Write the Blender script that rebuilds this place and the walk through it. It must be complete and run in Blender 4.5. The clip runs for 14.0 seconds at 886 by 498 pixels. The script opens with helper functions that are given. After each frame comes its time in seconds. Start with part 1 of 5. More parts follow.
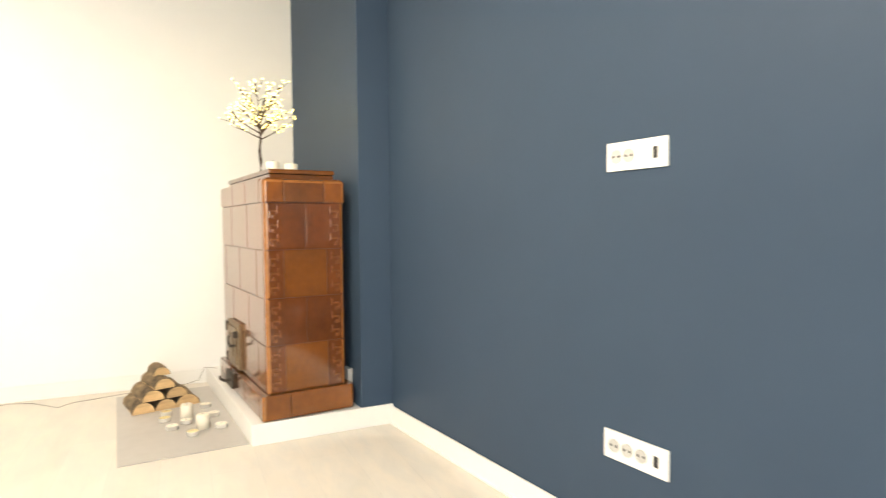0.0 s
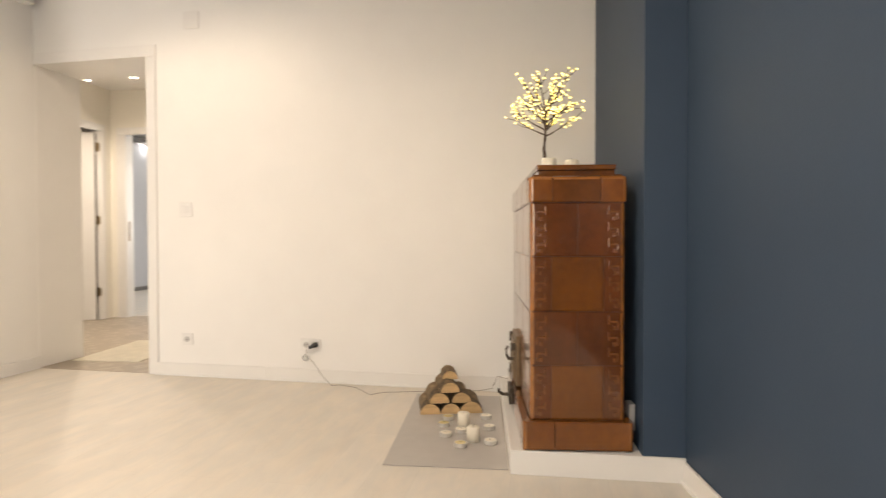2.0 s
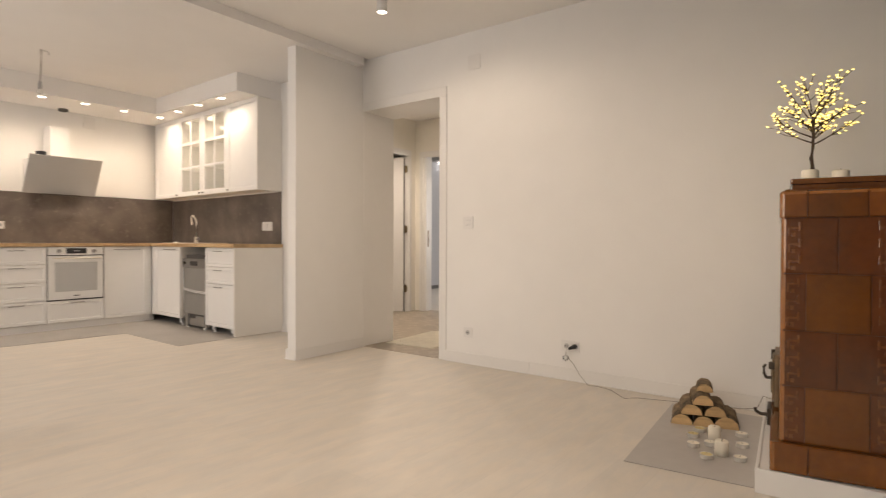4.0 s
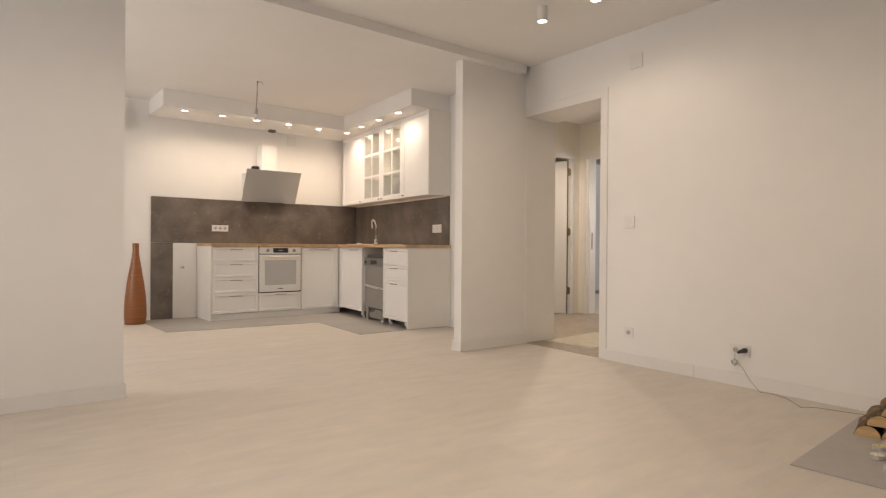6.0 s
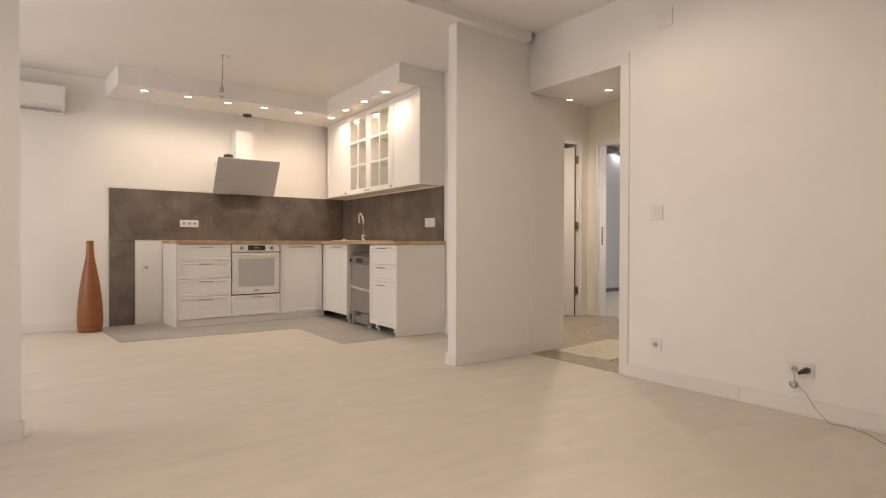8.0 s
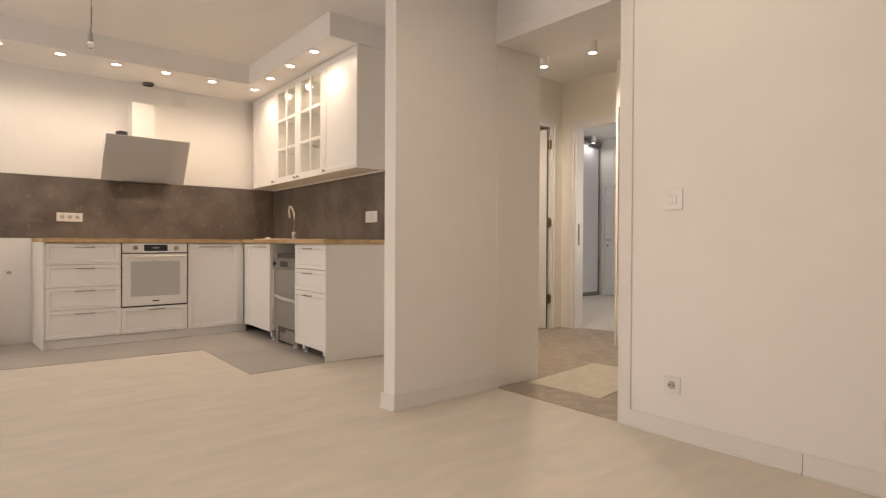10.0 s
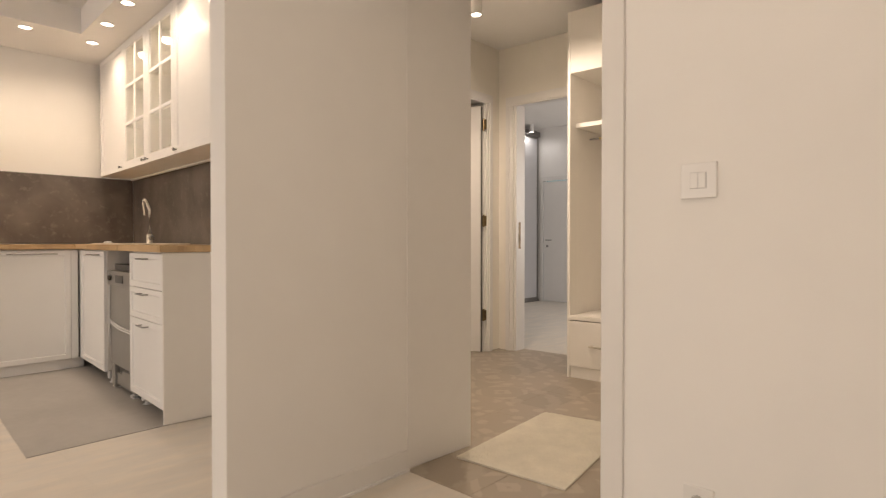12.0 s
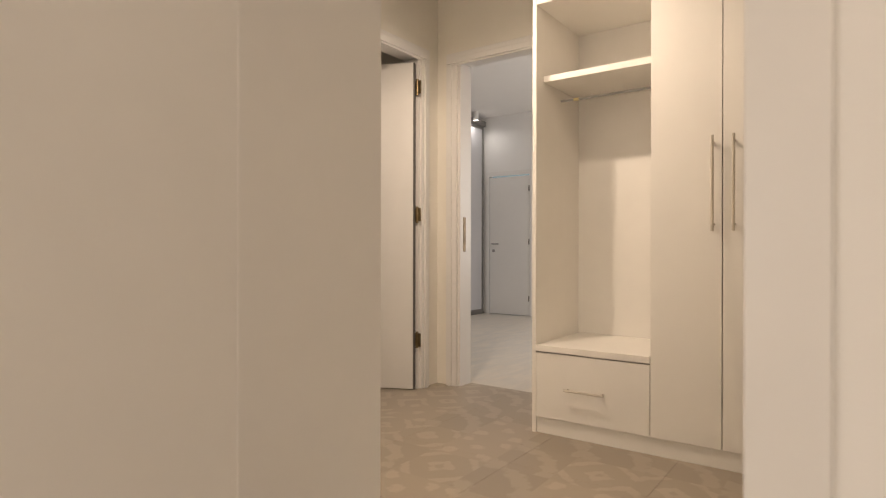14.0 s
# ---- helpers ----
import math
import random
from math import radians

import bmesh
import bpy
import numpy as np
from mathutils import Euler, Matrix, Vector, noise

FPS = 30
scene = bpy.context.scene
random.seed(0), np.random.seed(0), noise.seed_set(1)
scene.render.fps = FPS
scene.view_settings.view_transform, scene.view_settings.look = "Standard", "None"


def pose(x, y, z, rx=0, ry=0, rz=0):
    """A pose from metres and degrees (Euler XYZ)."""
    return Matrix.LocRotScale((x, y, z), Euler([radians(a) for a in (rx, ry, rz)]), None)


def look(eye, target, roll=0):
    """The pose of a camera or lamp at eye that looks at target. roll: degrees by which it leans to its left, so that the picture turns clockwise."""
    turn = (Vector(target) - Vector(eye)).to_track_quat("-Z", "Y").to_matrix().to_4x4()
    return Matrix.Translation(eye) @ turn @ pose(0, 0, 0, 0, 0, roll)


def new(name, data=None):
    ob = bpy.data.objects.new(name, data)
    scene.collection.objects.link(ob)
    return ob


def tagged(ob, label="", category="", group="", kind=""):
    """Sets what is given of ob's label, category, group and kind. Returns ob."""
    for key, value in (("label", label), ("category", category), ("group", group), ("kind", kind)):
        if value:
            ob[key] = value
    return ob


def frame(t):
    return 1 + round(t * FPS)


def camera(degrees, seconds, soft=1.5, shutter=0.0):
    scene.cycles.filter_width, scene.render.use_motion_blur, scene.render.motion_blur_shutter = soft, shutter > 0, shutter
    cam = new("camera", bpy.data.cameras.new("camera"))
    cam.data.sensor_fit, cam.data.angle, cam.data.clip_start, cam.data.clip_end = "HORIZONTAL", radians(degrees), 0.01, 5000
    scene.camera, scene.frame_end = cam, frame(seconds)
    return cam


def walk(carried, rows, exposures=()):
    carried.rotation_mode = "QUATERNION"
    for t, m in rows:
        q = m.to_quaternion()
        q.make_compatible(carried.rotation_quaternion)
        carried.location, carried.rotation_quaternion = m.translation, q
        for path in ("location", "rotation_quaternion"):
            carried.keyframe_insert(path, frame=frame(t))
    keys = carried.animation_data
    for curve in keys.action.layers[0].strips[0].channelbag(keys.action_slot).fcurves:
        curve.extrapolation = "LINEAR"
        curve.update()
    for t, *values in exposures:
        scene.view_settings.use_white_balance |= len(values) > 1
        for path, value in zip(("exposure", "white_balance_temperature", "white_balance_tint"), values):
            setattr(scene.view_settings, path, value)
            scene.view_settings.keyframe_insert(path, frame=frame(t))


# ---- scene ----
cam = camera(74.3, 14.0, soft=1.15, shutter=0.5)
PATH = [
    (0, (0.491, -0.01, 1.006), (1.366, 1.786, 0.917), -0.5),
    (0.5, (0.563, 0.115, 0.997), (1.2, 2.01, 0.927), -0.3),
    (1, (0.663, 0.242, 0.994), (1.048, 2.204, 0.932), -0.2),
    (1.5, (0.793, 0.324, 0.974), (0.852, 2.323, 0.924), -0.1),
    (2, (0.918, 0.335, 0.964), (0.632, 2.314, 0.926), -0.1),
    (2.5, (0.969, 0.296, 0.974), (0.422, 2.219, 0.941), 0.1),
    (3, (0.992, 0.177, 0.973), (0.17, 1.999, 0.94), 0.1),
    (3.5, (1.05, 0.119, 0.993), (0.048, 1.85, 0.968), 0.2),
    (4.2, (1.222, 0.043, 1.011), (0.008, 1.632, 0.984), 0.2),
    (6.5, (1.371, -0.069, 0.925), (-0.219, 1.144, 0.92), 0.5),
    (7, (1.224, 0.065, 0.914), (-0.368, 1.276, 0.908), 0.5),
    (7.2, (1.139, 0.153, 0.934), (-0.45, 1.367, 0.924), 0.4),
    (9.5, (0.124, 1.119, 0.957), (-1.379, 2.438, 0.936), 0.3),
    (10, (-0.074, 1.376, 0.946), (-1.559, 2.716, 0.926), 0.3),
    (10.5, (-0.26, 1.603, 0.952), (-1.729, 2.961, 0.929), 0.2),
    (11, (-0.519, 1.876, 0.963), (-1.925, 3.298, 0.946), 0.2),
    (11.5, (-0.719, 2.12, 0.967), (-2.054, 3.609, 0.947), 0.1),
    (12, (-0.891, 2.415, 0.993), (-2.217, 3.912, 0.968), 0.0),
    (12.5, (-1.134, 2.666, 0.987), (-2.455, 4.167, 0.964), -0.1),
    (13, (-1.351, 2.938, 1.001), (-2.609, 4.492, 0.975), -0.1),
    (13.5, (-1.507, 3.227, 0.966), (-2.705, 4.829, 0.954), 0.3),
    (14, (-1.646, 3.483, 0.953), (-2.816, 5.106, 0.951), 0.1),
]
EXPOSURES = [(0, 1.78, 6000, 2), (0.7, 1.45, 6100, 4), (1.5, 1.05, 6300, 7), (2.5, 0.64, 6400, 11), (3.5, 0.33, 6420, 12), (6.5, 0.1, 6400, 13), (10, 0.05, 6620, 14), (14, 0.12, 6700, 13)]
walk(cam, [(t, look(eye, target, roll)) for t, eye, target, roll in PATH], EXPOSURES)

# ---- world and lights ----
world = bpy.data.worlds.new("world")
scene.world = world
world.use_nodes = True
wn = world.node_tree.nodes
sky = wn.new("ShaderNodeTexSky")
sky.sky_type, sky.sun_disc, sky.sun_elevation, sky.sun_rotation = "NISHITA", False, radians(18), radians(200)
wn["Background"].inputs["Strength"].default_value = 0.06
world.node_tree.links.new(sky.outputs[0], wn["Background"].inputs["Color"])

WARM = (1.0, 0.79, 0.58)
COOL = (0.80, 0.88, 1.0)
P_DOWN, P_LIVING, P_HALL, P_BED = 12.5, 38.0, 44.0, 4.0


def spot_lamp(place, watts, colour=WARM, spread=130, blend=0.8, size=0.03):
    data = bpy.data.lights.new("spot_beam", "SPOT")
    data.energy, data.color, data.spot_size, data.spot_blend, data.shadow_soft_size = watts, colour, radians(spread), blend, size
    ob = new("spot_beam", data)
    ob.matrix_basis = pose(*place)
    return ob


def window_light(place, turn, wide, high, watts, colour=COOL):
    data = bpy.data.lights.new("window_daylight", "AREA")
    data.shape, data.size, data.size_y, data.energy, data.color = "RECTANGLE", wide, high, watts, colour
    ob = new("window_daylight", data)
    ob.matrix_basis = pose(*place, *turn)
    return ob


window_light((-0.4, -2.03, 1.45), (90, 0, 0), 2.3, 1.5, 24, (1.0, 0.95, 0.91))
window_light((-4.6, -2.03, 1.45), (90, 0, 0), 1.8, 1.4, 44, (1.0, 0.93, 0.87))
window_light((-2.33, 9.2, 1.5), (90, 0, 90), 1.6, 1.4, 30, (1.0, 0.95, 0.91))


# ---- materials ----
def shader(name, colour, rough=0.5, metal=0.0, noise_scale=0.0, vary=0.0, bump=0.0, bump_scale=60.0, rough_vary=0.0, stretch=(1, 1, 1), per_object=0.0, coat=0.0, specular=0.5):
    """A principled material with mottling at two scales, fine relief and a shift from piece to piece."""
    m = bpy.data.materials.new(name)
    m.use_nodes = True
    n, l = m.node_tree.nodes, m.node_tree.links
    b = n["Principled BSDF"]
    b.inputs["Base Color"].default_value = (*colour, 1)
    b.inputs["Roughness"].default_value, b.inputs["Metallic"].default_value = rough, metal
    b.inputs["Coat Weight"].default_value, b.inputs["Specular IOR Level"].default_value = coat, specular
    b.inputs["Coat Roughness"].default_value = 0.08
    tc = n.new("ShaderNodeTexCoord")
    mp = n.new("ShaderNodeMapping")
    mp.inputs["Scale"].default_value = stretch
    l.new(tc.outputs["Object"], mp.inputs[0])
    fac = None
    if vary:
        a, c = n.new("ShaderNodeTexNoise"), n.new("ShaderNodeTexNoise")
        a.inputs["Scale"].default_value, c.inputs["Scale"].default_value = noise_scale, noise_scale * 7
        a.inputs["Detail"].default_value = c.inputs["Detail"].default_value = 5
        l.new(mp.outputs[0], a.inputs[0]), l.new(mp.outputs[0], c.inputs[0])
        mix = n.new("ShaderNodeMath")
        mix.operation = "MULTIPLY_ADD"
        mix.inputs[1].default_value = 0.4
        l.new(c.outputs[0], mix.inputs[0]), l.new(a.outputs[0], mix.inputs[2])
        fac = n.new("ShaderNodeMapRange")
        fac.inputs["From Min"].default_value, fac.inputs["From Max"].default_value = 0.45, 0.95
        fac.inputs["To Min"].default_value, fac.inputs["To Max"].default_value = 1 - vary, 1 + vary
        l.new(mix.outputs[0], fac.inputs[0])
    if per_object:
        oi, r = n.new("ShaderNodeObjectInfo"), n.new("ShaderNodeMapRange")
        r.inputs["To Min"].default_value, r.inputs["To Max"].default_value = 1 - per_object, 1 + per_object
        l.new(oi.outputs["Random"], r.inputs[0])
        if fac:
            mul = n.new("ShaderNodeMath")
            mul.operation = "MULTIPLY"
            l.new(fac.outputs[0], mul.inputs[0]), l.new(r.outputs[0], mul.inputs[1])
            fac = mul
        else:
            fac = r
    if fac:
        hs = n.new("ShaderNodeVectorMath")
        hs.operation = "SCALE"
        hs.inputs[0].default_value = colour
        l.new(fac.outputs[0], hs.inputs["Scale"]), l.new(hs.outputs[0], b.inputs["Base Color"])
    if bump or rough_vary:
        t = n.new("ShaderNodeTexNoise")
        t.inputs["Scale"].default_value, t.inputs["Detail"].default_value = bump_scale, 4
        l.new(mp.outputs[0], t.inputs[0])
        if bump:
            bp = n.new("ShaderNodeBump")
            bp.inputs["Strength"].default_value, bp.inputs["Distance"].default_value = bump, 0.002
            l.new(t.outputs[0], bp.inputs["Height"]), l.new(bp.outputs[0], b.inputs["Normal"])
        if rough_vary:
            rr = n.new("ShaderNodeMapRange")
            rr.inputs["To Min"].default_value, rr.inputs["To Max"].default_value = rough - rough_vary, rough + rough_vary
            l.new(t.outputs[0], rr.inputs[0]), l.new(rr.outputs[0], b.inputs["Roughness"])
    return m


def glow(name, colour, strength):
    m = bpy.data.materials.new(name)
    m.use_nodes = True
    b = m.node_tree.nodes["Principled BSDF"]
    b.inputs["Base Color"].default_value = (0.9, 0.9, 0.9, 1)
    b.inputs["Emission Color"].default_value, b.inputs["Emission Strength"].default_value = (*colour, 1), strength
    return m


WALL = shader("white_wall_paint", (0.85, 0.838, 0.815), 0.6, 0, 0.7, 0.03, 0.12, 180, specular=0.3)
CEIL = shader("white_ceiling_paint", (0.87, 0.855, 0.83), 0.75, 0, 0.6, 0.025, 0.08, 160, specular=0.2)
HALLW = shader("cream_hall_paint", (0.84, 0.808, 0.735), 0.6, 0, 0.8, 0.03, 0.1, 180, specular=0.3)
BLUE = shader("navy_wall_paint", (0.043, 0.067, 0.108), 0.5, 0, 0.8, 0.06, 0.15, 150, 0.05, specular=0.2)
TRIM = shader("white_lacquered_trim", (0.8, 0.785, 0.76), 0.35, 0, 2.0, 0.02, 0.04, 40)
LACQ = shader("white_lacquered_front", (0.86, 0.85, 0.83), 0.3, 0, 1.5, 0.02, 0.03, 30)
MELA = shader("white_melamine_board", (0.83, 0.80, 0.745), 0.45, 0, 1.5, 0.025, 0.06, 90)
STEEL = shader("brushed_steel", (0.36, 0.35, 0.34), 0.34, 1.0, 3, 0.06, 0.05, 200, 0.05, (1, 1, 20))
DARKMETAL = shader("dark_iron", (0.09, 0.075, 0.06), 0.45, 0.8, 10, 0.25, 0.3, 120, 0.1)
DOORM = shader("brown_cast_iron", (0.21, 0.15, 0.09), 0.42, 0.6, 14, 0.3, 0.3, 90, 0.1)
BRASS = shader("aged_brass", (0.30, 0.225, 0.125), 0.4, 0.9, 20, 0.2, 0.1, 120)
NICKEL = shader("satin_nickel", (0.60, 0.555, 0.49), 0.32, 1.0, 5, 0.05, 0.04, 150)
BLACK = shader("black_plastic", (0.02, 0.02, 0.022), 0.3, 0, 5, 0.1)
PLASTIC = shader("white_plastic", (0.8, 0.79, 0.77), 0.3, 0, 3, 0.02)
WELL = shader("light_grey_plastic", (0.50, 0.49, 0.475), 0.35, 0, 3, 0.03)
GREYP = shader("grey_plastic", (0.4, 0.4, 0.4), 0.4, 0, 3, 0.04)
DWGREY = shader("grey_metal_sheet", (0.36, 0.35, 0.33), 0.4, 0.55, 2, 0.08, 0.05, 60, 0.06)
DARK = shader("dark_recess_board", (0.12, 0.11, 0.1), 0.7, 0, 2, 0.1)
OVENG = shader("oven_window_glass", (0.5, 0.5, 0.49), 0.08, 0.0, 1, 0.03, coat=0.5)
HOODG = shader("grey_hood_glass", (0.50, 0.50, 0.49), 0.16, 0.1, 1, 0.03, coat=0.4)
GLAZE = shader("brown_glazed_tile", (0.148, 0.046, 0.0035), 0.17, 0, 4, 0.32, 0.06, 18, 0.06, per_object=0.25, coat=0.7)
GLAZED = shader("dark_brown_glazed_relief", (0.115, 0.037, 0.004), 0.2, 0, 9, 0.35, 0.3, 40, 0.1, per_object=0.15, coat=0.6)
GLAZER = shader("red_brown_glazed_tile", (0.112, 0.031, 0.0035), 0.14, 0, 4, 0.3, 0.06, 18, 0.06, per_object=0.15, coat=0.7)
GLAZEY = shader("golden_brown_glazed_tile", (0.145, 0.046, 0.0028), 0.14, 0, 4, 0.28, 0.06, 18, 0.06, per_object=0.12, coat=0.7)
GLAZEE = shader("thin_glaze_on_tile_edge", (0.27, 0.105, 0.022), 0.2, 0, 15, 0.3, 0.1, 60, 0.1, coat=0.6)
WORN = shader("worn_glaze_on_relief", (0.15, 0.05, 0.009), 0.18, 0, 40, 0.35, 0.2, 60, 0.06, coat=0.7)
GROUT = shader("grey_brown_grout", (0.085, 0.042, 0.02), 0.85, 0, 20, 0.2, 0.3, 150)
WAX = shader("ivory_candle_wax", (0.83, 0.78, 0.66), 0.45, 0, 8, 0.05, 0.05, 60)
FOIL = shader("tealight_foil", (0.75, 0.74, 0.7), 0.3, 0.7, 8, 0.05)
MELTED = shader("yellow_melted_wax", (0.72, 0.62, 0.32), 0.4, 0, 10, 0.1)
BARK = shader("grey_brown_bark", (0.16, 0.112, 0.062), 0.9, 0, 22, 0.9, 1.0, 45, stretch=(1, 0.45, 1))
CUT = shader("split_wood_face", (0.58, 0.40, 0.20), 0.7, 0, 9, 0.25, 0.4, 60, per_object=0.15, stretch=(1, 0.2, 4))
VASEM = shader("red_brown_woven_vase", (0.26, 0.088, 0.02), 0.4, 0, 3, 0.35, 0.5, 30, 0.1, (0.6, 0.6, 34), coat=0.2)
RUG = shader("cream_shaggy_wool", (0.80, 0.755, 0.65), 0.95, 0, 9, 0.07, 0.3, 140, specular=0.1)
MATG = shader("grey_hearth_tile", (0.46, 0.435, 0.41), 0.5, 0, 2.5, 0.08, 0.1, 70, 0.05)
TILEG = shader("grey_kitchen_tile", (0.40, 0.38, 0.355), 0.45, 0, 2.2, 0.10, 0.1, 60, 0.06)
TWIG = shader("dark_brown_twig", (0.07, 0.045, 0.03), 0.7, 0, 20, 0.2)
LEAD = shader("grey_brown_cable_sheath", (0.26, 0.225, 0.19), 0.45, 0, 6, 0.25)
SLIDE = shader("grey_lacquered_panel", (0.54, 0.54, 0.555), 0.6, 0, 1, 0.03)
ALU = shader("matt_aluminium", (0.30, 0.29, 0.28), 0.4, 0.9, 4, 0.05)
SINKM = shader("beige_composite_sink", (0.70, 0.63, 0.52), 0.4, 0, 30, 0.06)
TAPM = shader("cream_enamelled_tap", (0.78, 0.73, 0.64), 0.25, 0, 8, 0.03)
LAMPW = glow("warm_lamp_glass", (1.0, 0.86, 0.66), 9.0)
LAMPC = glow("cool_lamp_glass", (1.0, 0.95, 0.88), 5.0)
BLOSSOM = glow("yellow_lit_blossom", (1.0, 0.70, 0.12), 2.3)


def glass(name, rough=0.02):
    m = bpy.data.materials.new(name)
    m.use_nodes = True
    b = m.node_tree.nodes["Principled BSDF"]
    b.inputs["Base Color"].default_value = (0.95, 0.97, 0.96, 1)
    b.inputs["Transmission Weight"].default_value, b.inputs["Roughness"].default_value, b.inputs["IOR"].default_value = 1.0, rough, 1.45
    return m


GLASS = glass("clear_glass")


def floor_material(name, light, dark, board=0.19, length=1.25, grain=0.05, turn=2, patch=0.0):
    """Whitewashed boards: long grain, faint joints and a shift of tone from board to board."""
    m = shader(name, light, 0.38, 0, 1.2, 0.05)
    n, l = m.node_tree.nodes, m.node_tree.links
    b = n["Principled BSDF"]
    tc, br = n.new("ShaderNodeTexCoord"), n.new("ShaderNodeTexBrick")
    mp = n.new("ShaderNodeMapping")
    mp.inputs["Rotation"].default_value = (0, 0, radians(turn))
    l.new(tc.outputs["Object"], mp.inputs[0]), l.new(mp.outputs[0], br.inputs[0])
    br.inputs["Scale"].default_value, br.inputs["Mortar Size"].default_value = 1.0, 0.0012
    br.inputs["Brick Width"].default_value, br.inputs["Row Height"].default_value = length, board
    br.inputs["Color1"].default_value, br.inputs["Color2"].default_value = (*light, 1), (*dark, 1)
    br.inputs["Mortar"].default_value = (*[c * 0.93 for c in dark], 1)
    br.inputs["Mortar Smooth"].default_value = 0.4
    g = n.new("ShaderNodeTexNoise")
    mg = n.new("ShaderNodeMapping")
    mg.inputs["Scale"].default_value = (2.2, 6.5, 1)
    g.inputs["Scale"].default_value, g.inputs["Detail"].default_value, g.inputs["Distortion"].default_value = 1.2, 8, 0.6
    l.new(mp.outputs[0], mg.inputs[0]), l.new(mg.outputs[0], g.inputs[0])
    r = n.new("ShaderNodeMapRange")
    r.inputs["From Min"].default_value, r.inputs["From Max"].default_value = 0.3, 0.7
    r.inputs["To Min"].default_value, r.inputs["To Max"].default_value = 1 - grain, 1 + grain * 0.6
    l.new(g.outputs[0], r.inputs[0])
    if patch:
        # strokes of paler and warmer wash, a hand long, along the boards
        w, mw, wr = n.new("ShaderNodeTexNoise"), n.new("ShaderNodeMapping"), n.new("ShaderNodeMapRange")
        mw.inputs["Scale"].default_value = (4.2, 12, 1)
        w.inputs["Scale"].default_value, w.inputs["Detail"].default_value, w.inputs["Roughness"].default_value = 1.0, 3, 0.65
        wr.inputs["From Min"].default_value, wr.inputs["From Max"].default_value = 0.40, 0.62
        l.new(mp.outputs[0], mw.inputs[0]), l.new(mw.outputs[0], w.inputs[0]), l.new(w.outputs[0], wr.inputs[0])
        tint = n.new("ShaderNodeMix")
        tint.data_type, tint.blend_type = "RGBA", "MULTIPLY"
        tint.inputs["Factor"].default_value = 1.0
        cr = n.new("ShaderNodeValToRGB")
        cr.color_ramp.elements[0].color = (1 - patch, 1 - patch * 0.8, 1 - patch * 0.55, 1)
        cr.color_ramp.elements[1].color = (1 + patch * 0.75, 1 + patch * 0.3, 1 - patch * 0.2, 1)
        l.new(wr.outputs[0], cr.inputs[0])
        l.new(br.outputs["Color"], tint.inputs["A"]), l.new(cr.outputs[0], tint.inputs["B"])
        base = tint.outputs["Result"]
    else:
        base = br.outputs["Color"]
    v = n.new("ShaderNodeVectorMath")
    v.operation = "SCALE"
    l.new(base, v.inputs[0]), l.new(r.outputs[0], v.inputs["Scale"]), l.new(v.outputs[0], b.inputs["Base Color"])
    rr = n.new("ShaderNodeMapRange")
    rr.inputs["To Min"].default_value, rr.inputs["To Max"].default_value = 0.46, 0.62
    l.new(g.outputs[0], rr.inputs[0]), l.new(rr.outputs[0], b.inputs["Roughness"])
    bp = n.new("ShaderNodeBump")
    bp.inputs["Strength"].default_value, bp.inputs["Distance"].default_value = 0.15, 0.001
    l.new(g.outputs[0], bp.inputs["Height"]), l.new(bp.outputs[0], b.inputs["Normal"])
    return m


FLOOR = floor_material("whitewashed_floor_boards", (0.69, 0.645, 0.578), (0.668, 0.624, 0.558), grain=0.06, turn=92, patch=0.04)
OAK = floor_material("oak_worktop", (0.60, 0.42, 0.23), (0.50, 0.33, 0.17), 0.045, 0.4, 0.15)


def stone_material():
    """Grey-brown concrete-look board with clouds, lighter scratches and pits."""
    m = shader("grey_brown_stone_board", (0.17, 0.145, 0.125), 0.5, 0, 1.8, 0.25, 0.15, 50, 0.08)
    n, l = m.node_tree.nodes, m.node_tree.links
    b = n["Principled BSDF"]
    tc, big, fine = n.new("ShaderNodeTexCoord"), n.new("ShaderNodeTexNoise"), n.new("ShaderNodeTexNoise")
    for t, s, d in ((big, 3.4, 12), (fine, 22, 10)):
        t.inputs["Scale"].default_value, t.inputs["Detail"].default_value, t.inputs["Distortion"].default_value = s, d, 0.25
        l.new(tc.outputs["Object"], t.inputs[0])
    ramp = n.new("ShaderNodeValToRGB")
    ramp.color_ramp.elements[0].position, ramp.color_ramp.elements[1].position = 0.36, 0.68
    ramp.color_ramp.elements[0].color, ramp.color_ramp.elements[1].color = (0.118, 0.098, 0.084, 1), (0.205, 0.175, 0.15, 1)
    l.new(big.outputs[0], ramp.inputs[0])
    r2 = n.new("ShaderNodeValToRGB")
    r2.color_ramp.elements[0].position, r2.color_ramp.elements[1].position = 0.57, 0.74
    l.new(fine.outputs[0], r2.inputs[0])
    mx = n.new("ShaderNodeMix")
    mx.data_type = "RGBA"
    sc = n.new("ShaderNodeMath")
    sc.operation = "MULTIPLY"
    sc.inputs[1].default_value = 0.45
    l.new(r2.outputs[0], sc.inputs[0]), l.new(sc.outputs[0], mx.inputs["Factor"])
    l.new(ramp.outputs[0], mx.inputs["A"])
    mx.inputs["B"].default_value = (0.30, 0.265, 0.23, 1)
    l.new(mx.outputs["Result"], b.inputs["Base Color"])
    return m


STONE = stone_material()


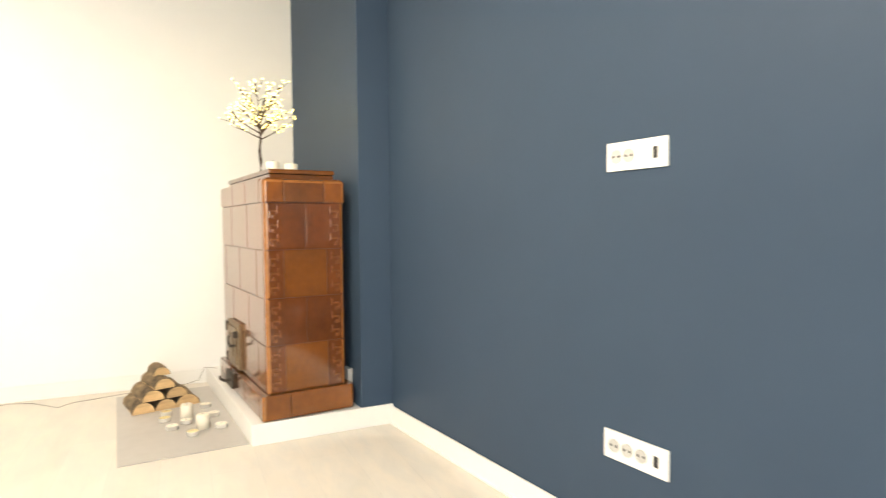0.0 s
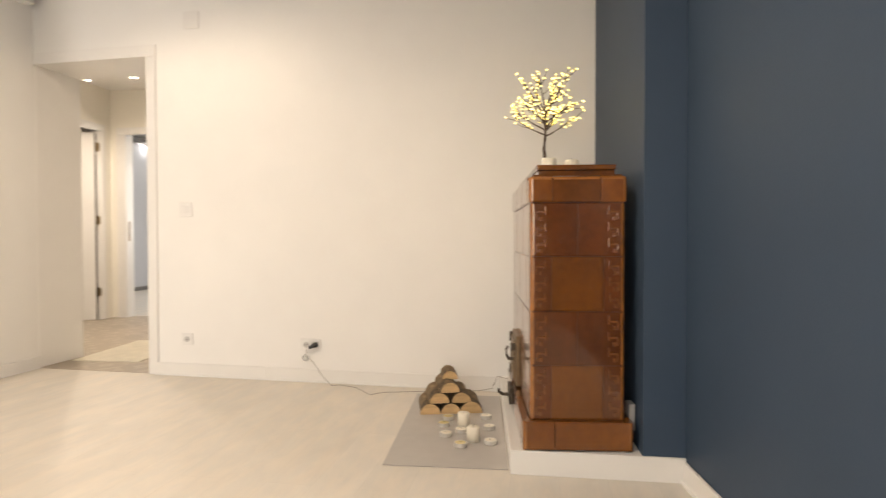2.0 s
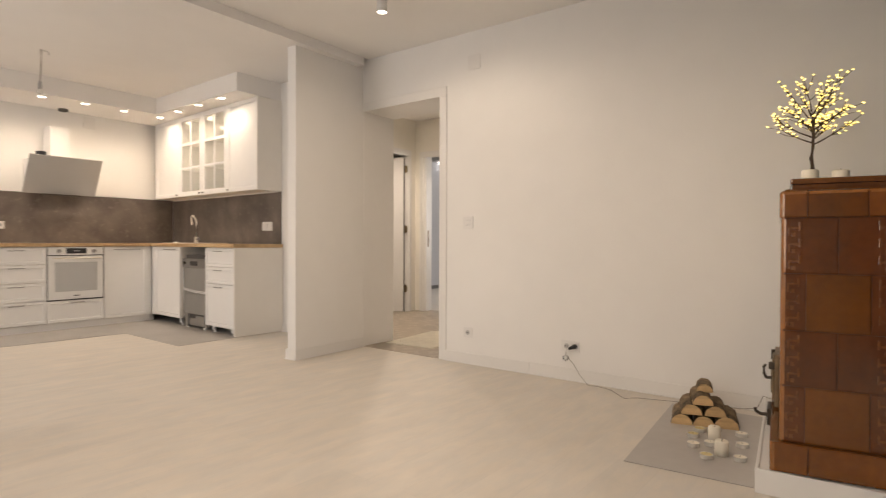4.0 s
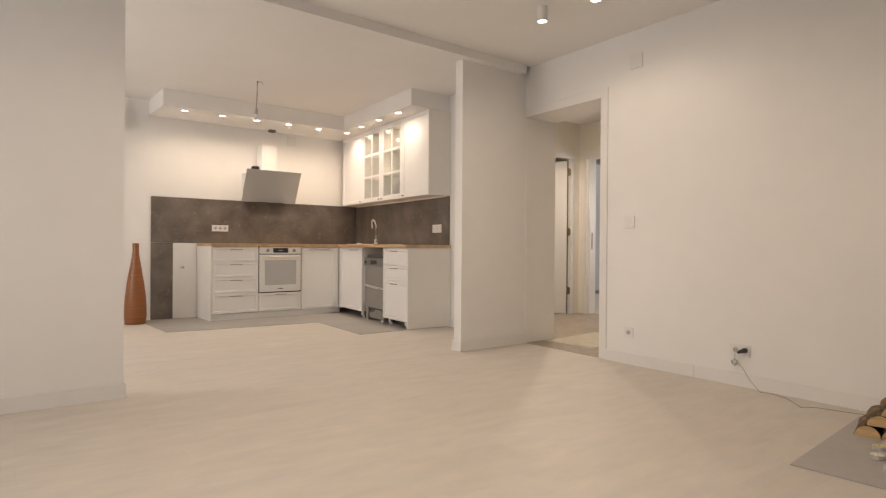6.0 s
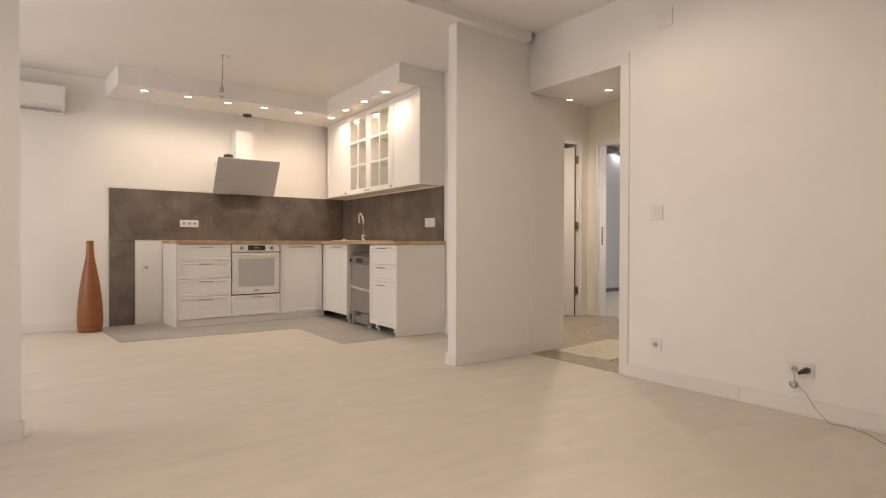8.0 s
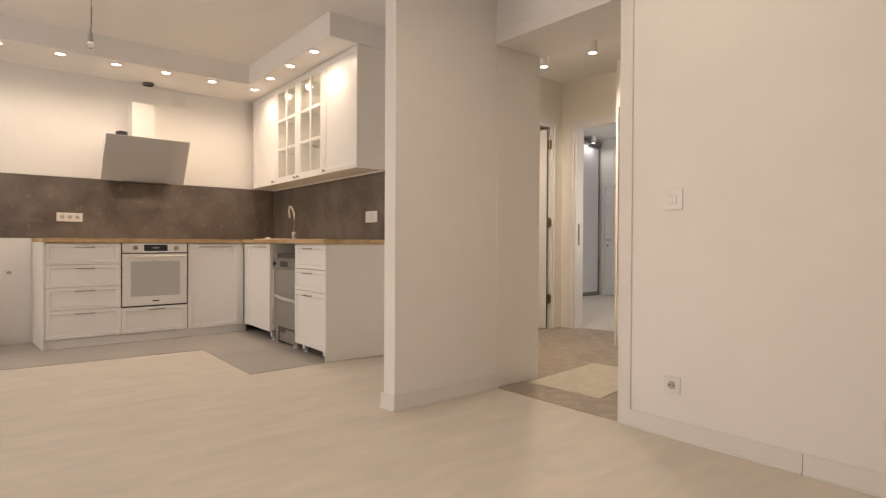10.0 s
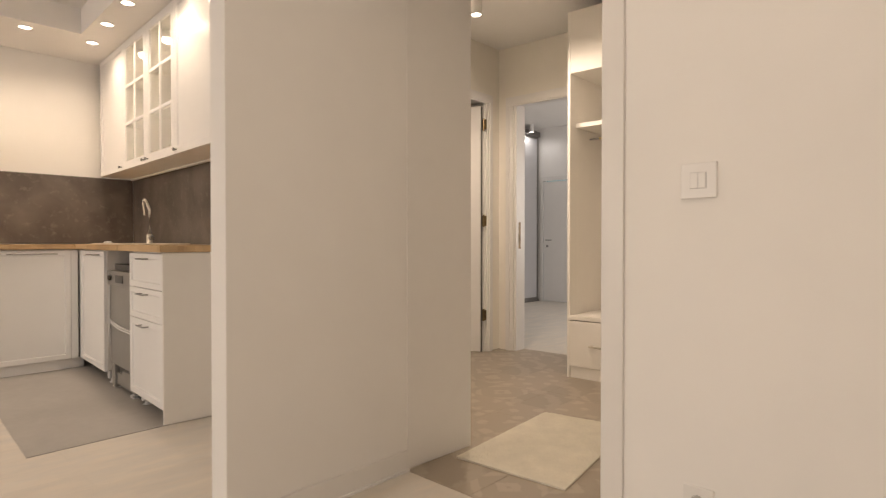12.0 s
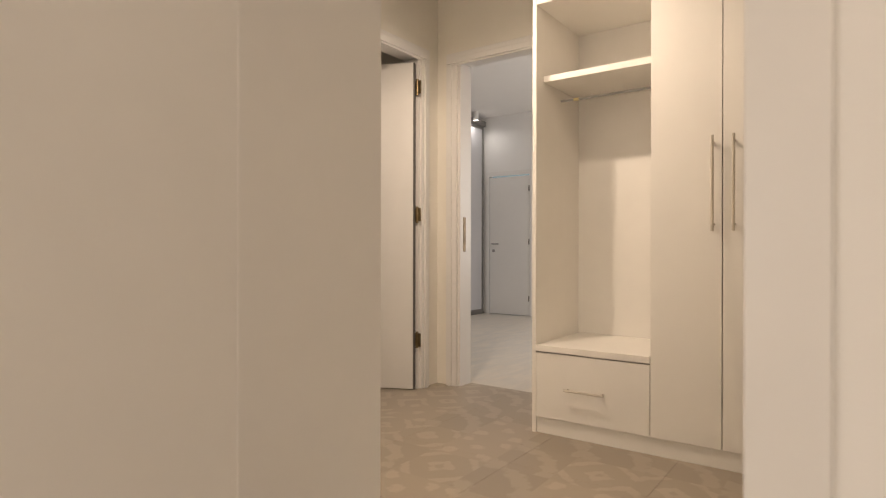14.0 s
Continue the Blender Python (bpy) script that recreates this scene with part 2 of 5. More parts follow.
def hall_tile_material():
    """Patchwork floor tiles: rings, diamonds and bars in faded beige and grey, another for each tile."""
    m = bpy.data.materials.new("patchwork_hall_tile")
    m.use_nodes = True
    n, l = m.node_tree.nodes, m.node_tree.links
    b = n["Principled BSDF"]
    tc, oi = n.new("ShaderNodeTexCoord"), n.new("ShaderNodeObjectInfo")

    def math_node(op, a, c=None):
        q = n.new("ShaderNodeMath")
        q.operation = op
        for i, v in enumerate((a, c)):
            if v is None:
                continue
            if isinstance(v, (int, float)):
                q.inputs[i].default_value = v
            else:
                l.new(v, q.inputs[i])
        return q.outputs[0]

    geo = n.new("ShaderNodeNewGeometry")
    cell, inside = n.new("ShaderNodeVectorMath"), n.new("ShaderNodeVectorMath")
    cell.operation, inside.operation = "SNAP", "SUBTRACT"
    cell.inputs[1].default_value = (0.3, 0.3, 10)
    l.new(geo.outputs["Position"], cell.inputs[0])
    l.new(geo.outputs["Position"], inside.inputs[0]), l.new(cell.outputs[0], inside.inputs[1])
    wn2 = n.new("ShaderNodeTexWhiteNoise")
    l.new(cell.outputs[0], wn2.inputs[0])
    sep = n.new("ShaderNodeSeparateXYZ")
    l.new(inside.outputs[0], sep.inputs[0])
    x, y = sep.outputs[0], sep.outputs[1]
    rnd = wn2.outputs["Value"]
    ln = n.new("ShaderNodeVectorMath")
    ln.operation = "LENGTH"
    flat = n.new("ShaderNodeCombineXYZ")
    l.new(x, flat.inputs[0]), l.new(y, flat.inputs[1]), l.new(flat.outputs[0], ln.inputs[0])
    rings = math_node("SINE", math_node("MULTIPLY", ln.outputs["Value"], math_node("ADD", 24.0, math_node("MULTIPLY", rnd, 26.0))))
    dia = math_node("ADD", math_node("ABSOLUTE", math_node("SUBTRACT", x, 0.15)), math_node("ABSOLUTE", math_node("SUBTRACT", y, 0.15)))
    dia = math_node("SINE", math_node("MULTIPLY", dia, math_node("ADD", 24.0, math_node("MULTIPLY", rnd, 24.0))))
    leaf = math_node("MULTIPLY", math_node("SINE", math_node("MULTIPLY", x, 31.4)), math_node("SINE", math_node("MULTIPLY", y, 31.4)))
    pick1 = math_node("GREATER_THAN", rnd, 0.36)
    pick2 = math_node("GREATER_THAN", rnd, 0.72)
    m1 = n.new("ShaderNodeMix")
    l.new(pick1, m1.inputs["Factor"]), l.new(rings, m1.inputs["A"]), l.new(dia, m1.inputs["B"])
    m2 = n.new("ShaderNodeMix")
    l.new(pick2, m2.inputs["Factor"]), l.new(m1.outputs[0], m2.inputs["A"]), l.new(leaf, m2.inputs["B"])
    ns = n.new("ShaderNodeTexNoise")
    ns.inputs["Scale"].default_value, ns.inputs["Detail"].default_value = 16, 6
    l.new(geo.outputs["Position"], ns.inputs[0])
    worn = math_node("ADD", m2.outputs[0], math_node("MULTIPLY", math_node("SUBTRACT", ns.outputs[0], 0.5), 2.6))
    ramp = n.new("ShaderNodeValToRGB")
    ramp.color_ramp.elements[0].position, ramp.color_ramp.elements[1].position = 0.35, 0.75
    ramp.color_ramp.elements[0].color, ramp.color_ramp.elements[1].color = (0.35, 0.297, 0.232, 1), (0.415, 0.358, 0.286, 1)
    l.new(worn, ramp.inputs[0])
    sc = n.new("ShaderNodeVectorMath")
    sc.operation = "SCALE"
    l.new(ramp.outputs[0], sc.inputs[0])
    l.new(math_node("ADD", 0.9, math_node("MULTIPLY", rnd, 0.2)), sc.inputs["Scale"])
    l.new(sc.outputs[0], b.inputs["Base Color"])
    b.inputs["Roughness"].default_value = 0.4
    return m


HTILE = hall_tile_material()


# ---- mesh helpers ----
def link_mesh(name, bm, mat):
    me = bpy.data.meshes.new(name)
    bmesh.ops.recalc_face_normals(bm, faces=bm.faces)
    bm.to_mesh(me)
    bm.free()
    me.materials.append(mat)
    return new(name, me)


def thing(name, label, category, place=(0, 0, 0), turn=0, group="", kind=""):
    ob = new(name)
    ob.empty_display_size = 0.1
    ob.matrix_basis = pose(*place, 0, 0, turn)
    return tagged(ob, label, category, group, kind)


def part(name, bm, mat, parent=None, label="", smooth=False, place=None):
    """One mesh object under a thing or a part, in its parent's own axes."""
    ob = link_mesh(name, bm, mat)
    if smooth:
        for p in ob.data.polygons:
            p.use_smooth = True
    if parent:
        ob.parent = parent
    if place:
        ob.matrix_basis = place
    return tagged(ob, label) if label else ob


def solid(name, bm, mat, label, category, kind="", group="", smooth=False, place=None):
    ob = part(name, bm, mat, None, "", smooth, place)
    return tagged(ob, label, category, group, kind)


def box(x0, y0, z0, x1, y1, z1, bevel=0.0, seg=2, bm=None):
    bm2 = bmesh.new()
    r = bmesh.ops.create_cube(bm2, size=1)
    for v in r["verts"]:
        v.co = Vector((x0 + (v.co.x + 0.5) * (x1 - x0), y0 + (v.co.y + 0.5) * (y1 - y0), z0 + (v.co.z + 0.5) * (z1 - z0)))
    if bevel:
        bmesh.ops.bevel(bm2, geom=bm2.edges[:], offset=bevel, segments=seg, affect="EDGES", profile=0.6)
    return bm2 if bm is None else join(bm, bm2)


def join(bm, other, m=None):
    if m is not None:
        bmesh.ops.transform(other, matrix=m, verts=other.verts)
    me = bpy.data.meshes.new("tmp")
    other.to_mesh(me)
    other.free()
    bm.from_mesh(me)
    bpy.data.meshes.remove(me)
    return bm


def prism(plan, z0, z1, bevel=0.0):
    bm = bmesh.new()
    low = [bm.verts.new((x, y, z0)) for x, y in plan]
    top = [bm.verts.new((x, y, z1)) for x, y in plan]
    bm.faces.new(low[::-1]), bm.faces.new(top)
    k = len(plan)
    for i in range(k):
        bm.faces.new((low[i], low[(i + 1) % k], top[(i + 1) % k], top[i]))
    bmesh.ops.recalc_face_normals(bm, faces=bm.faces)
    if bevel:
        bmesh.ops.bevel(bm, geom=bm.edges[:], offset=bevel, segments=2, affect="EDGES")
    return bm


def lathe(profile, steps=24, bm=None, ring=False):
    """A turned body round z from (radius, height) pairs; ring: the profile closes on itself."""
    b2 = bmesh.new()
    rings = []
    for r, z in profile:
        rings.append([b2.verts.new((max(r, 1e-4) * math.cos(2 * math.pi * i / steps), max(r, 1e-4) * math.sin(2 * math.pi * i / steps), z)) for i in range(steps)])
    for a, c in zip(rings, rings[1:]):
        for i in range(steps):
            b2.faces.new((a[i], a[(i + 1) % steps], c[(i + 1) % steps], c[i]))
    if ring:
        for i in range(steps):
            b2.faces.new((rings[-1][i], rings[-1][(i + 1) % steps], rings[0][(i + 1) % steps], rings[0][i]))
    else:
        b2.faces.new(rings[0][::-1]), b2.faces.new(rings[-1])
    return b2 if bm is None else join(bm, b2)


def tube(points, r0, r1=None, steps=8, bm=None):
    """A bent rod along points, tapering from r0 to r1."""
    r1 = r0 if r1 is None else r1
    b2 = bmesh.new()
    pts = [Vector(p) for p in points]
    rings = []
    for i, p in enumerate(pts):
        way = (pts[min(i + 1, len(pts) - 1)] - pts[max(i - 1, 0)]).normalized()
        side = way.cross(Vector((0, 0, 1)))
        side = side.normalized() if side.length > 1e-3 else Vector((1, 0, 0))
        up = side.cross(way)
        r = r0 + (r1 - r0) * i / max(len(pts) - 1, 1)
        rings.append([b2.verts.new(p + side * r * math.cos(2 * math.pi * k / steps) + up * r * math.sin(2 * math.pi * k / steps)) for k in range(steps)])
    for a, c in zip(rings, rings[1:]):
        for k in range(steps):
            b2.faces.new((a[k], a[(k + 1) % steps], c[(k + 1) % steps], c[k]))
    b2.faces.new(rings[0][::-1]), b2.faces.new(rings[-1])
    return b2 if bm is None else join(bm, b2)


def shaker(x0, z0, x1, z1, rail=0.055, thick=0.02, deep=0.010):
    """A front with a raised frame round a recessed panel; its face lies at y = 0."""
    bm = box(x0, 0, z0, x1, thick, z1)
    bm.normal_update()
    f = next(f for f in bm.faces if f.normal.y < -0.9)
    r = bmesh.ops.inset_region(bm, faces=[f], thickness=rail, depth=0)
    bm.faces.ensure_lookup_table()
    bmesh.ops.inset_region(bm, faces=[f], thickness=0.009, depth=-deep)
    outer = [e for e in bm.edges if all(abs(v.co.x - x0) < 1e-5 or abs(v.co.x - x1) < 1e-5 or abs(v.co.z - z0) < 1e-5 or abs(v.co.z - z1) < 1e-5 for v in e.verts) and all(v.co.y < 1e-5 for v in e.verts)]
    bmesh.ops.bevel(bm, geom=outer, offset=0.002, segments=1, affect="EDGES")
    return bm


def ring_frame(x0, z0, x1, z1, rail, y0, y1):
    """One closed rectangular frame with its opening through it."""
    bm = bmesh.new()
    out = [(x0, z0), (x1, z0), (x1, z1), (x0, z1)]
    inn = [(x0 + rail, z0 + rail), (x1 - rail, z0 + rail), (x1 - rail, z1 - rail), (x0 + rail, z1 - rail)]
    rows = [[bm.verts.new((x, y, z)) for x, z in loop] for loop, y in ((out, y0), (inn, y0), (inn, y1), (out, y1))]
    for a, c in zip(rows, rows[1:] + rows[:1]):
        for i in range(4):
            bm.faces.new((a[i], a[(i + 1) % 4], c[(i + 1) % 4], c[i]))
    bmesh.ops.recalc_face_normals(bm, faces=bm.faces)
    bmesh.ops.bevel(bm, geom=[e for e in bm.edges if all(v.co.y == y0 for v in e.verts) and e.calc_face_angle(0) > 0.5], offset=0.002, segments=1, affect="EDGES")
    return bm


def bar_handle(x, z, length, upright=False, r=0.0048, out=0.03):
    a, c = -length / 2, length / 2
    if upright:
        bm = tube([(x, -out, z + a), (x, -out, z + c)], r)
        for k in (a * 0.86, c * 0.86):
            tube([(x, 0, z + k), (x, -out, z + k)], r * 0.9, bm=bm)
    else:
        bm = tube([(x + a, -out, z), (x + c, -out, z)], r)
        for k in (a * 0.88, c * 0.88):
            tube([(x + k, 0, z), (x + k, -out, z)], r * 0.9, bm=bm)
    return bm


# ---- large structure ----
CEILING, KITCHEN_CEILING, HALL_CEILING, BED_CEILING = 2.73, 2.76, 2.76, 2.88


def white_y(x):
    """The living room's white wall runs a little askew."""
    return 4.11 - 0.055 * (x + 1.1)


def blue_x(y):
    return 1.535 + 0.112 * (2.72 - y)


def right_wall_y(x):
    return 4.358 - 0.092 * (x + 4.09)


def structure(name, bm, mat, label, category):
    return solid(name, bm, mat, label, category, "structure")


structure("floor", prism([(-6.95, -2.2), (2.5, -2.2), (2.5, 4.0), (-1.75, white_y(-1.75) + 0.004), (-2.68, white_y(-2.68) + 0.004), (-2.68, 4.3), (-6.95, 4.75)], -0.12, 0.0), FLOOR, "pale whitewashed wood-look floor of living room and kitchen", "floor")
structure("floor_hall", prism([(-2.68, white_y(-2.68) + 0.0045), (-1.72, white_y(-1.72) + 0.0045), (-1.72, 4.4), (-0.7, 4.5), (-0.7, 6.885), (-5.8, 6.885), (-5.8, 4.75), (-2.68, 4.4)], -0.12, -0.006), MATG, "grey bed under the hall tiles", "floor")
structure("floor_bedroom", box(-7.2, 6.886, -0.12, -1.9, 11.1, 0.0), FLOOR, "pale wood-look floor of the bedroom beyond the hall", "floor")
structure("floor_kitchen_tiles", prism([(-6.64, 1.49), (-5.42, 1.525), (-5.265, 3.24), (-4.085, 3.145), (-4.096, 3.9), (-6.64, 4.5)], 0.0005, 0.004), TILEG, "grey stone-look tiles laid in front of the kitchen units", "tile floor")

structure("wall_north", prism([(-1.70, white_y(-1.70)), (2.4, white_y(2.4)), (2.4, 4.66), (-1.70, 4.66)], 0, 2.9), WALL, "white painted living room wall", "wall")
structure("wall_north_lintel", prism([(-2.69, white_y(-2.69)), (-1.70, white_y(-1.70)), (-1.70, 4.62), (-2.69, 4.62)], 2.33, 2.9), WALL, "white wall above the hall doorway", "wall")
structure("wall_stub", box(-2.79, 3.375, 0, -2.69, 4.62, 2.9), WALL, "short white partition between living room and kitchen", "wall")
structure("wall_left", box(-2.79, -2.0, 0, -2.69, 0.64, 2.9), WALL, "white partition beside the opening to the kitchen", "wall")
structure("wall_kitchen_right", prism([(-6.95, right_wall_y(-6.95)), (-2.79, right_wall_y(-2.79)), (-2.79, 4.66), (-4.22, 4.66), (-4.22, 4.8), (-6.95, 4.9)], 0, 2.9), WALL, "white kitchen wall behind the sink", "wall")
structure("wall_kitchen_back", box(-6.95, -2.2, 0, -6.672, 4.62, 2.9), WALL, "white kitchen wall behind the oven", "wall")
structure("wall_blue", prism([(blue_x(-2.2), -2.2), (blue_x(4.2), 4.2), (2.5, 4.2), (2.5, -2.2)], 0, 2.9), BLUE, "matt navy blue painted feature wall", "wall")
structure("wall_blue_column", prism([(1.372, 2.727), (blue_x(2.727) - 0.001, 2.727), (blue_x(4.0) - 0.001, 4.0), (1.322, white_y(1.32) - 0.001)], 0.0, 2.9), BLUE, "navy blue chimney breast beside the stove", "wall")


def window_wall(name, x0, x1, holes, y0=-2.2, y1=-2.05, top=2.9):
    bm = bmesh.new()
    x = x0
    for a, c, lo, hi in holes:
        box(x, y0, 0, a, y1, top, bm=bm)
        box(a, y0, 0, c, y1, lo, bm=bm), box(a, y0, hi, c, y1, top, bm=bm)
        x = c
    box(x, y0, 0, x1, y1, top, bm=bm)
    structure(name, bm, WALL, "white outer wall with window openings", "wall")


window_wall("wall_south", -6.672, 2.4, [(-5.6, -3.6, 0.75, 2.2), (-1.6, 0.8, 0.7, 2.25)])


def window_unit(name, x0, x1, z0, z1, y):
    w = thing(name, "white framed window with clear panes", "window", ((x0 + x1) / 2, y, z0), 0, kind="structure")
    h, half = z1 - z0, (x1 - x0) / 2
    bm = box(-half, -0.04, 0, -half + 0.06, 0.03, h)
    box(half - 0.06, -0.04, 0, half, 0.03, h, bm=bm), box(-half + 0.06, -0.04, h - 0.06, half - 0.06, 0.03, h, bm=bm)
    box(-half + 0.06, -0.04, 0, half - 0.06, 0.03, 0.06, bm=bm), box(-0.04, -0.04, 0.06, 0.04, 0.03, h - 0.06, bm=bm)
    part("window_frame", bm, TRIM, w)
    for a, c in ((-half + 0.06, -0.04), (0.04, half - 0.06)):
        g = part("pane", box(a, -0.012, 0.06, c, -0.006, h - 0.06), GLASS, w)
        g.visible_shadow = False


window_unit("window_1", -1.6, 0.8, 0.7, 2.25, -2.12)
window_unit("window_2", -5.6, -3.6, 0.75, 2.2, -2.12)

structure("ceiling", prism([(-2.62, -2.2), (2.5, -2.2), (2.5, 4.2), (-2.62, 4.2)], CEILING, 2.95), CEIL, "white painted living room ceiling", "ceiling")
structure("ceiling_kitchen", box(-6.95, -2.2, KITCHEN_CEILING, -2.99, 4.7, 2.95), CEIL, "white painted kitchen ceiling", "ceiling")
structure("ceiling_beam", box(-2.998, -2.1, 2.655, -2.612, 4.128, 2.95), CEIL, "shallow white ceiling beam over the kitchen opening", "beam")
structure("ceiling_hall", box(-5.9, 4.4, HALL_CEILING, -0.6, 6.95, 2.95), CEIL, "white hall ceiling", "ceiling")
structure("ceiling_bedroom", box(-7.2, 6.95, BED_CEILING, -1.9, 11.1, 3.0), CEIL, "white bedroom ceiling", "ceiling")

# the dropped ceiling edge over the kitchen units
SOF = 2.568
structure("ceiling_soffit", prism([(-6.672, 1.60), (-5.95, 1.60), (-5.90, 3.93), (-4.085, 3.79), (-4.085, right_wall_y(-4.085) - 0.001), (-6.672, right_wall_y(-6.672) - 0.001)], SOF, KITCHEN_CEILING + 0.02), CEIL, "white dropped ceiling edge with recessed downlights", "soffit")

# hall and bedroom shell
structure("wall_hall_east", box(-0.85, 4.66, 0, -0.7, 6.9, 2.9), HALLW, "cream hall wall", "wall")
bm = box(-4.22, 4.66, 0, -4.1, 5.70, 2.9)
box(-4.22, 6.62, 0, -4.1, 6.82, 2.9, bm=bm), box(-4.22, 5.70, 2.27, -4.1, 6.62, 2.9, bm=bm)
structure("wall_hall_west", bm, HALLW, "cream hall wall with a doorway", "wall")
bm = box(-5.8, 6.82, 0, -3.93, 6.95, 3.0)
box(-3.02, 6.82, 0, -0.7, 6.95, 3.0, bm=bm), box(-3.93, 6.82, 2.26, -3.02, 6.95, 3.0, bm=bm)
structure("wall_hall_north", bm, HALLW, "cream hall wall with the bedroom doorway", "wall")
structure("wall_hall_south", box(-1.70, 4.661, 0, -0.85, 4.70, 2.76), HALLW, "cream hall wall beside the living room doorway", "wall")
bm = box(-5.9, 4.8, 0, -5.8, 6.95, 2.9)
box(-5.8, 4.81, 0, -4.22, 4.9, 2.9, bm=bm)
structure("wall_side_room", bm, WALL, "white walls of the dark side room", "wall")
bm = box(-7.2, 10.85, 0, -6.15, 11.0, 3.0)
box(-5.42, 10.85, 0, -1.9, 11.0, 3.0, bm=bm), box(-6.15, 10.85, 2.04, -5.42, 11.0, 3.0, bm=bm)
structure("wall_bedroom_north", bm, WALL, "white bedroom wall with a door", "wall")
structure("wall_bedroom_west", box(-7.2, 6.95, 0, -6.9, 10.85, 3.0), WALL, "white bedroom wall behind the wardrobe", "wall")
bm = box(-2.3, 6.95, 0, -2.15, 8.4, 3.0)
box(-2.3, 10.0, 0, -2.15, 10.85, 3.0, bm=bm), box(-2.3, 8.4, 0, -2.15, 10.0, 0.8, bm=bm), box(-2.3, 8.4, 2.2, -2.15, 10.0, 3.0, bm=bm)
structure("wall_bedroom_east", bm, WALL, "white bedroom wall with a window opening", "wall")


# ---- trim: baseboards and door casings ----
def baseboard(a, c, h=0.088, t=0.013, side=1, label="white painted baseboard"):
    """A skirting board from a to c along a wall; side says on which hand the room lies."""
    a, c = Vector((*a, 0)), Vector((*c, 0))
    d = (c - a).normalized()
    nrm = Vector((-d.y, d.x, 0)) * side * t
    bm = prism([tuple(p.xy) for p in (a, c, c + nrm, a + nrm)], 0.001, h)
    tops = [e for e in bm.edges if all(v.co.z > h - 1e-4 for v in e.verts)]
    bmesh.ops.bevel(bm, geom=tops, offset=0.003, segments=2, affect="EDGES")
    ob = structure("baseboard", bm, TRIM, label, "baseboard")
    shoe = prism([tuple(p.xy) for p in (a + nrm, c + nrm, c + nrm * 1.8, a + nrm * 1.8)], 0.0008, 0.009)
    part("sealing_bead", shoe, PLASTIC, ob, "white sealing bead along the floor")
    return ob


baseboard((-1.69, white_y(-1.69) - 0.001), (-0.86, white_y(-0.86) - 0.001), side=-1)
baseboard((-0.857, white_y(-0.857) - 0.001), (0.745, white_y(0.745) - 0.001), side=-1)
baseboard((-2.689, 3.3741), (-2.689, 4.204), side=-1)
baseboard((-2.8045, 3.374), (-2.6755, 3.374), side=-1, t=0.012)
baseboard((-2.791, 3.3741), (-2.791, 4.2), side=1)
baseboard((-2.689, -2.0), (-2.689, 0.6405), side=-1)
baseboard((-2.791, 0.641), (-2.678, 0.641), side=1, t=0.012)
baseboard((blue_x(-2.0) - 0.001, -2.0), (blue_x(2.716) - 0.001, 2.716), side=1)
baseboard((-6.671, -2.0), (-6.671, 1.625), side=-1)
baseboard((-4.05, right_wall_y(-4.05) - 0.001), (-2.81, right_wall_y(-2.81) - 0.001), side=-1)
baseboard((-5.41, 10.849), (-2.4, 10.849), side=-1)

# hearth platform under the stove, with its white edging
hearth = thing("hearth_platform", "low white tiled platform under the tiled stove", "platform", (0, 0, 0), kind="structure")
part("platform_body", prism([(0.862, 2.728), (blue_x(2.728) - 0.014, 2.728), (1.45, 4.0), (0.757, white_y(0.757) - 0.002)], 0.0, 0.094), TRIM, hearth)
part("edging", prism([(0.849, 2.715), (blue_x(2.716) - 0.002, 2.715), (blue_x(2.716) - 0.002, 2.7275), (0.8625, 2.7275), (0.758, white_y(0.757) - 0.004), (0.745, white_y(0.745) - 0.004)], 0.0, 0.099, 0.002), TRIM, hearth, "white painted edging strip")


def casing_strip(name, parent, *b):
    part(name, box(*b, 0.003), TRIM, parent)


# lined opening from living room to hall
portal = thing("door_1", "deep white lined doorway without a door leaf", "doorway", (-1.745, white_y(-1.745), 0), math.degrees(math.atan(-0.055)), kind="structure")
casing_strip("lining", portal, -0.968, 0.012, 0.001, -0.945, 0.425, 2.245)
casing_strip("lining", portal, 0.0, 0.006, 0.001, 0.045, 0.53, 2.245)
casing_strip("lining", portal, -0.968, 0.006, 2.2455, 0.045, 0.44, 2.328)
casing_strip("casing", portal, 0.001, -0.012, 0.001, 0.076, 0.0055, 2.243)
casing_strip("casing", portal, -0.944, -0.012, 2.2435, 0.076, 0.0055, 2.326)

# hall doorways
frame_b = thing("door_2", "open white bedroom doorway with moulded casing and brass strike plate", "doorway", (0, 0, 0), kind="structure")
casing_strip("casing", frame_b, -4.012, 6.800, 0.0, -3.925, 6.8195, 2.215)
casing_strip("casing", frame_b, -3.995, 6.788, 0.0, -3.960, 6.7995, 2.225)
casing_strip("casing", frame_b, -4.012, 6.800, 2.2155, -2.95, 6.8195, 2.302)
casing_strip("casing", frame_b, -4.0, 6.788, 2.2265, -2.95, 6.7995, 2.265)
casing_strip("lining", frame_b, -3.9295, 6.82, 0.0, -3.905, 6.955, 2.235)
casing_strip("lining", frame_b, -3.045, 6.82, 0.0, -3.021, 6.955, 2.235)
casing_strip("lining", frame_b, -3.9295, 6.82, 2.2355, -3.021, 6.955, 2.2595)
part("strike_plate", box(-3.9048, 6.855, 0.93, -3.902, 6.885, 1.17, 0.001), DOORM, frame_b, "aged brass strike plate")

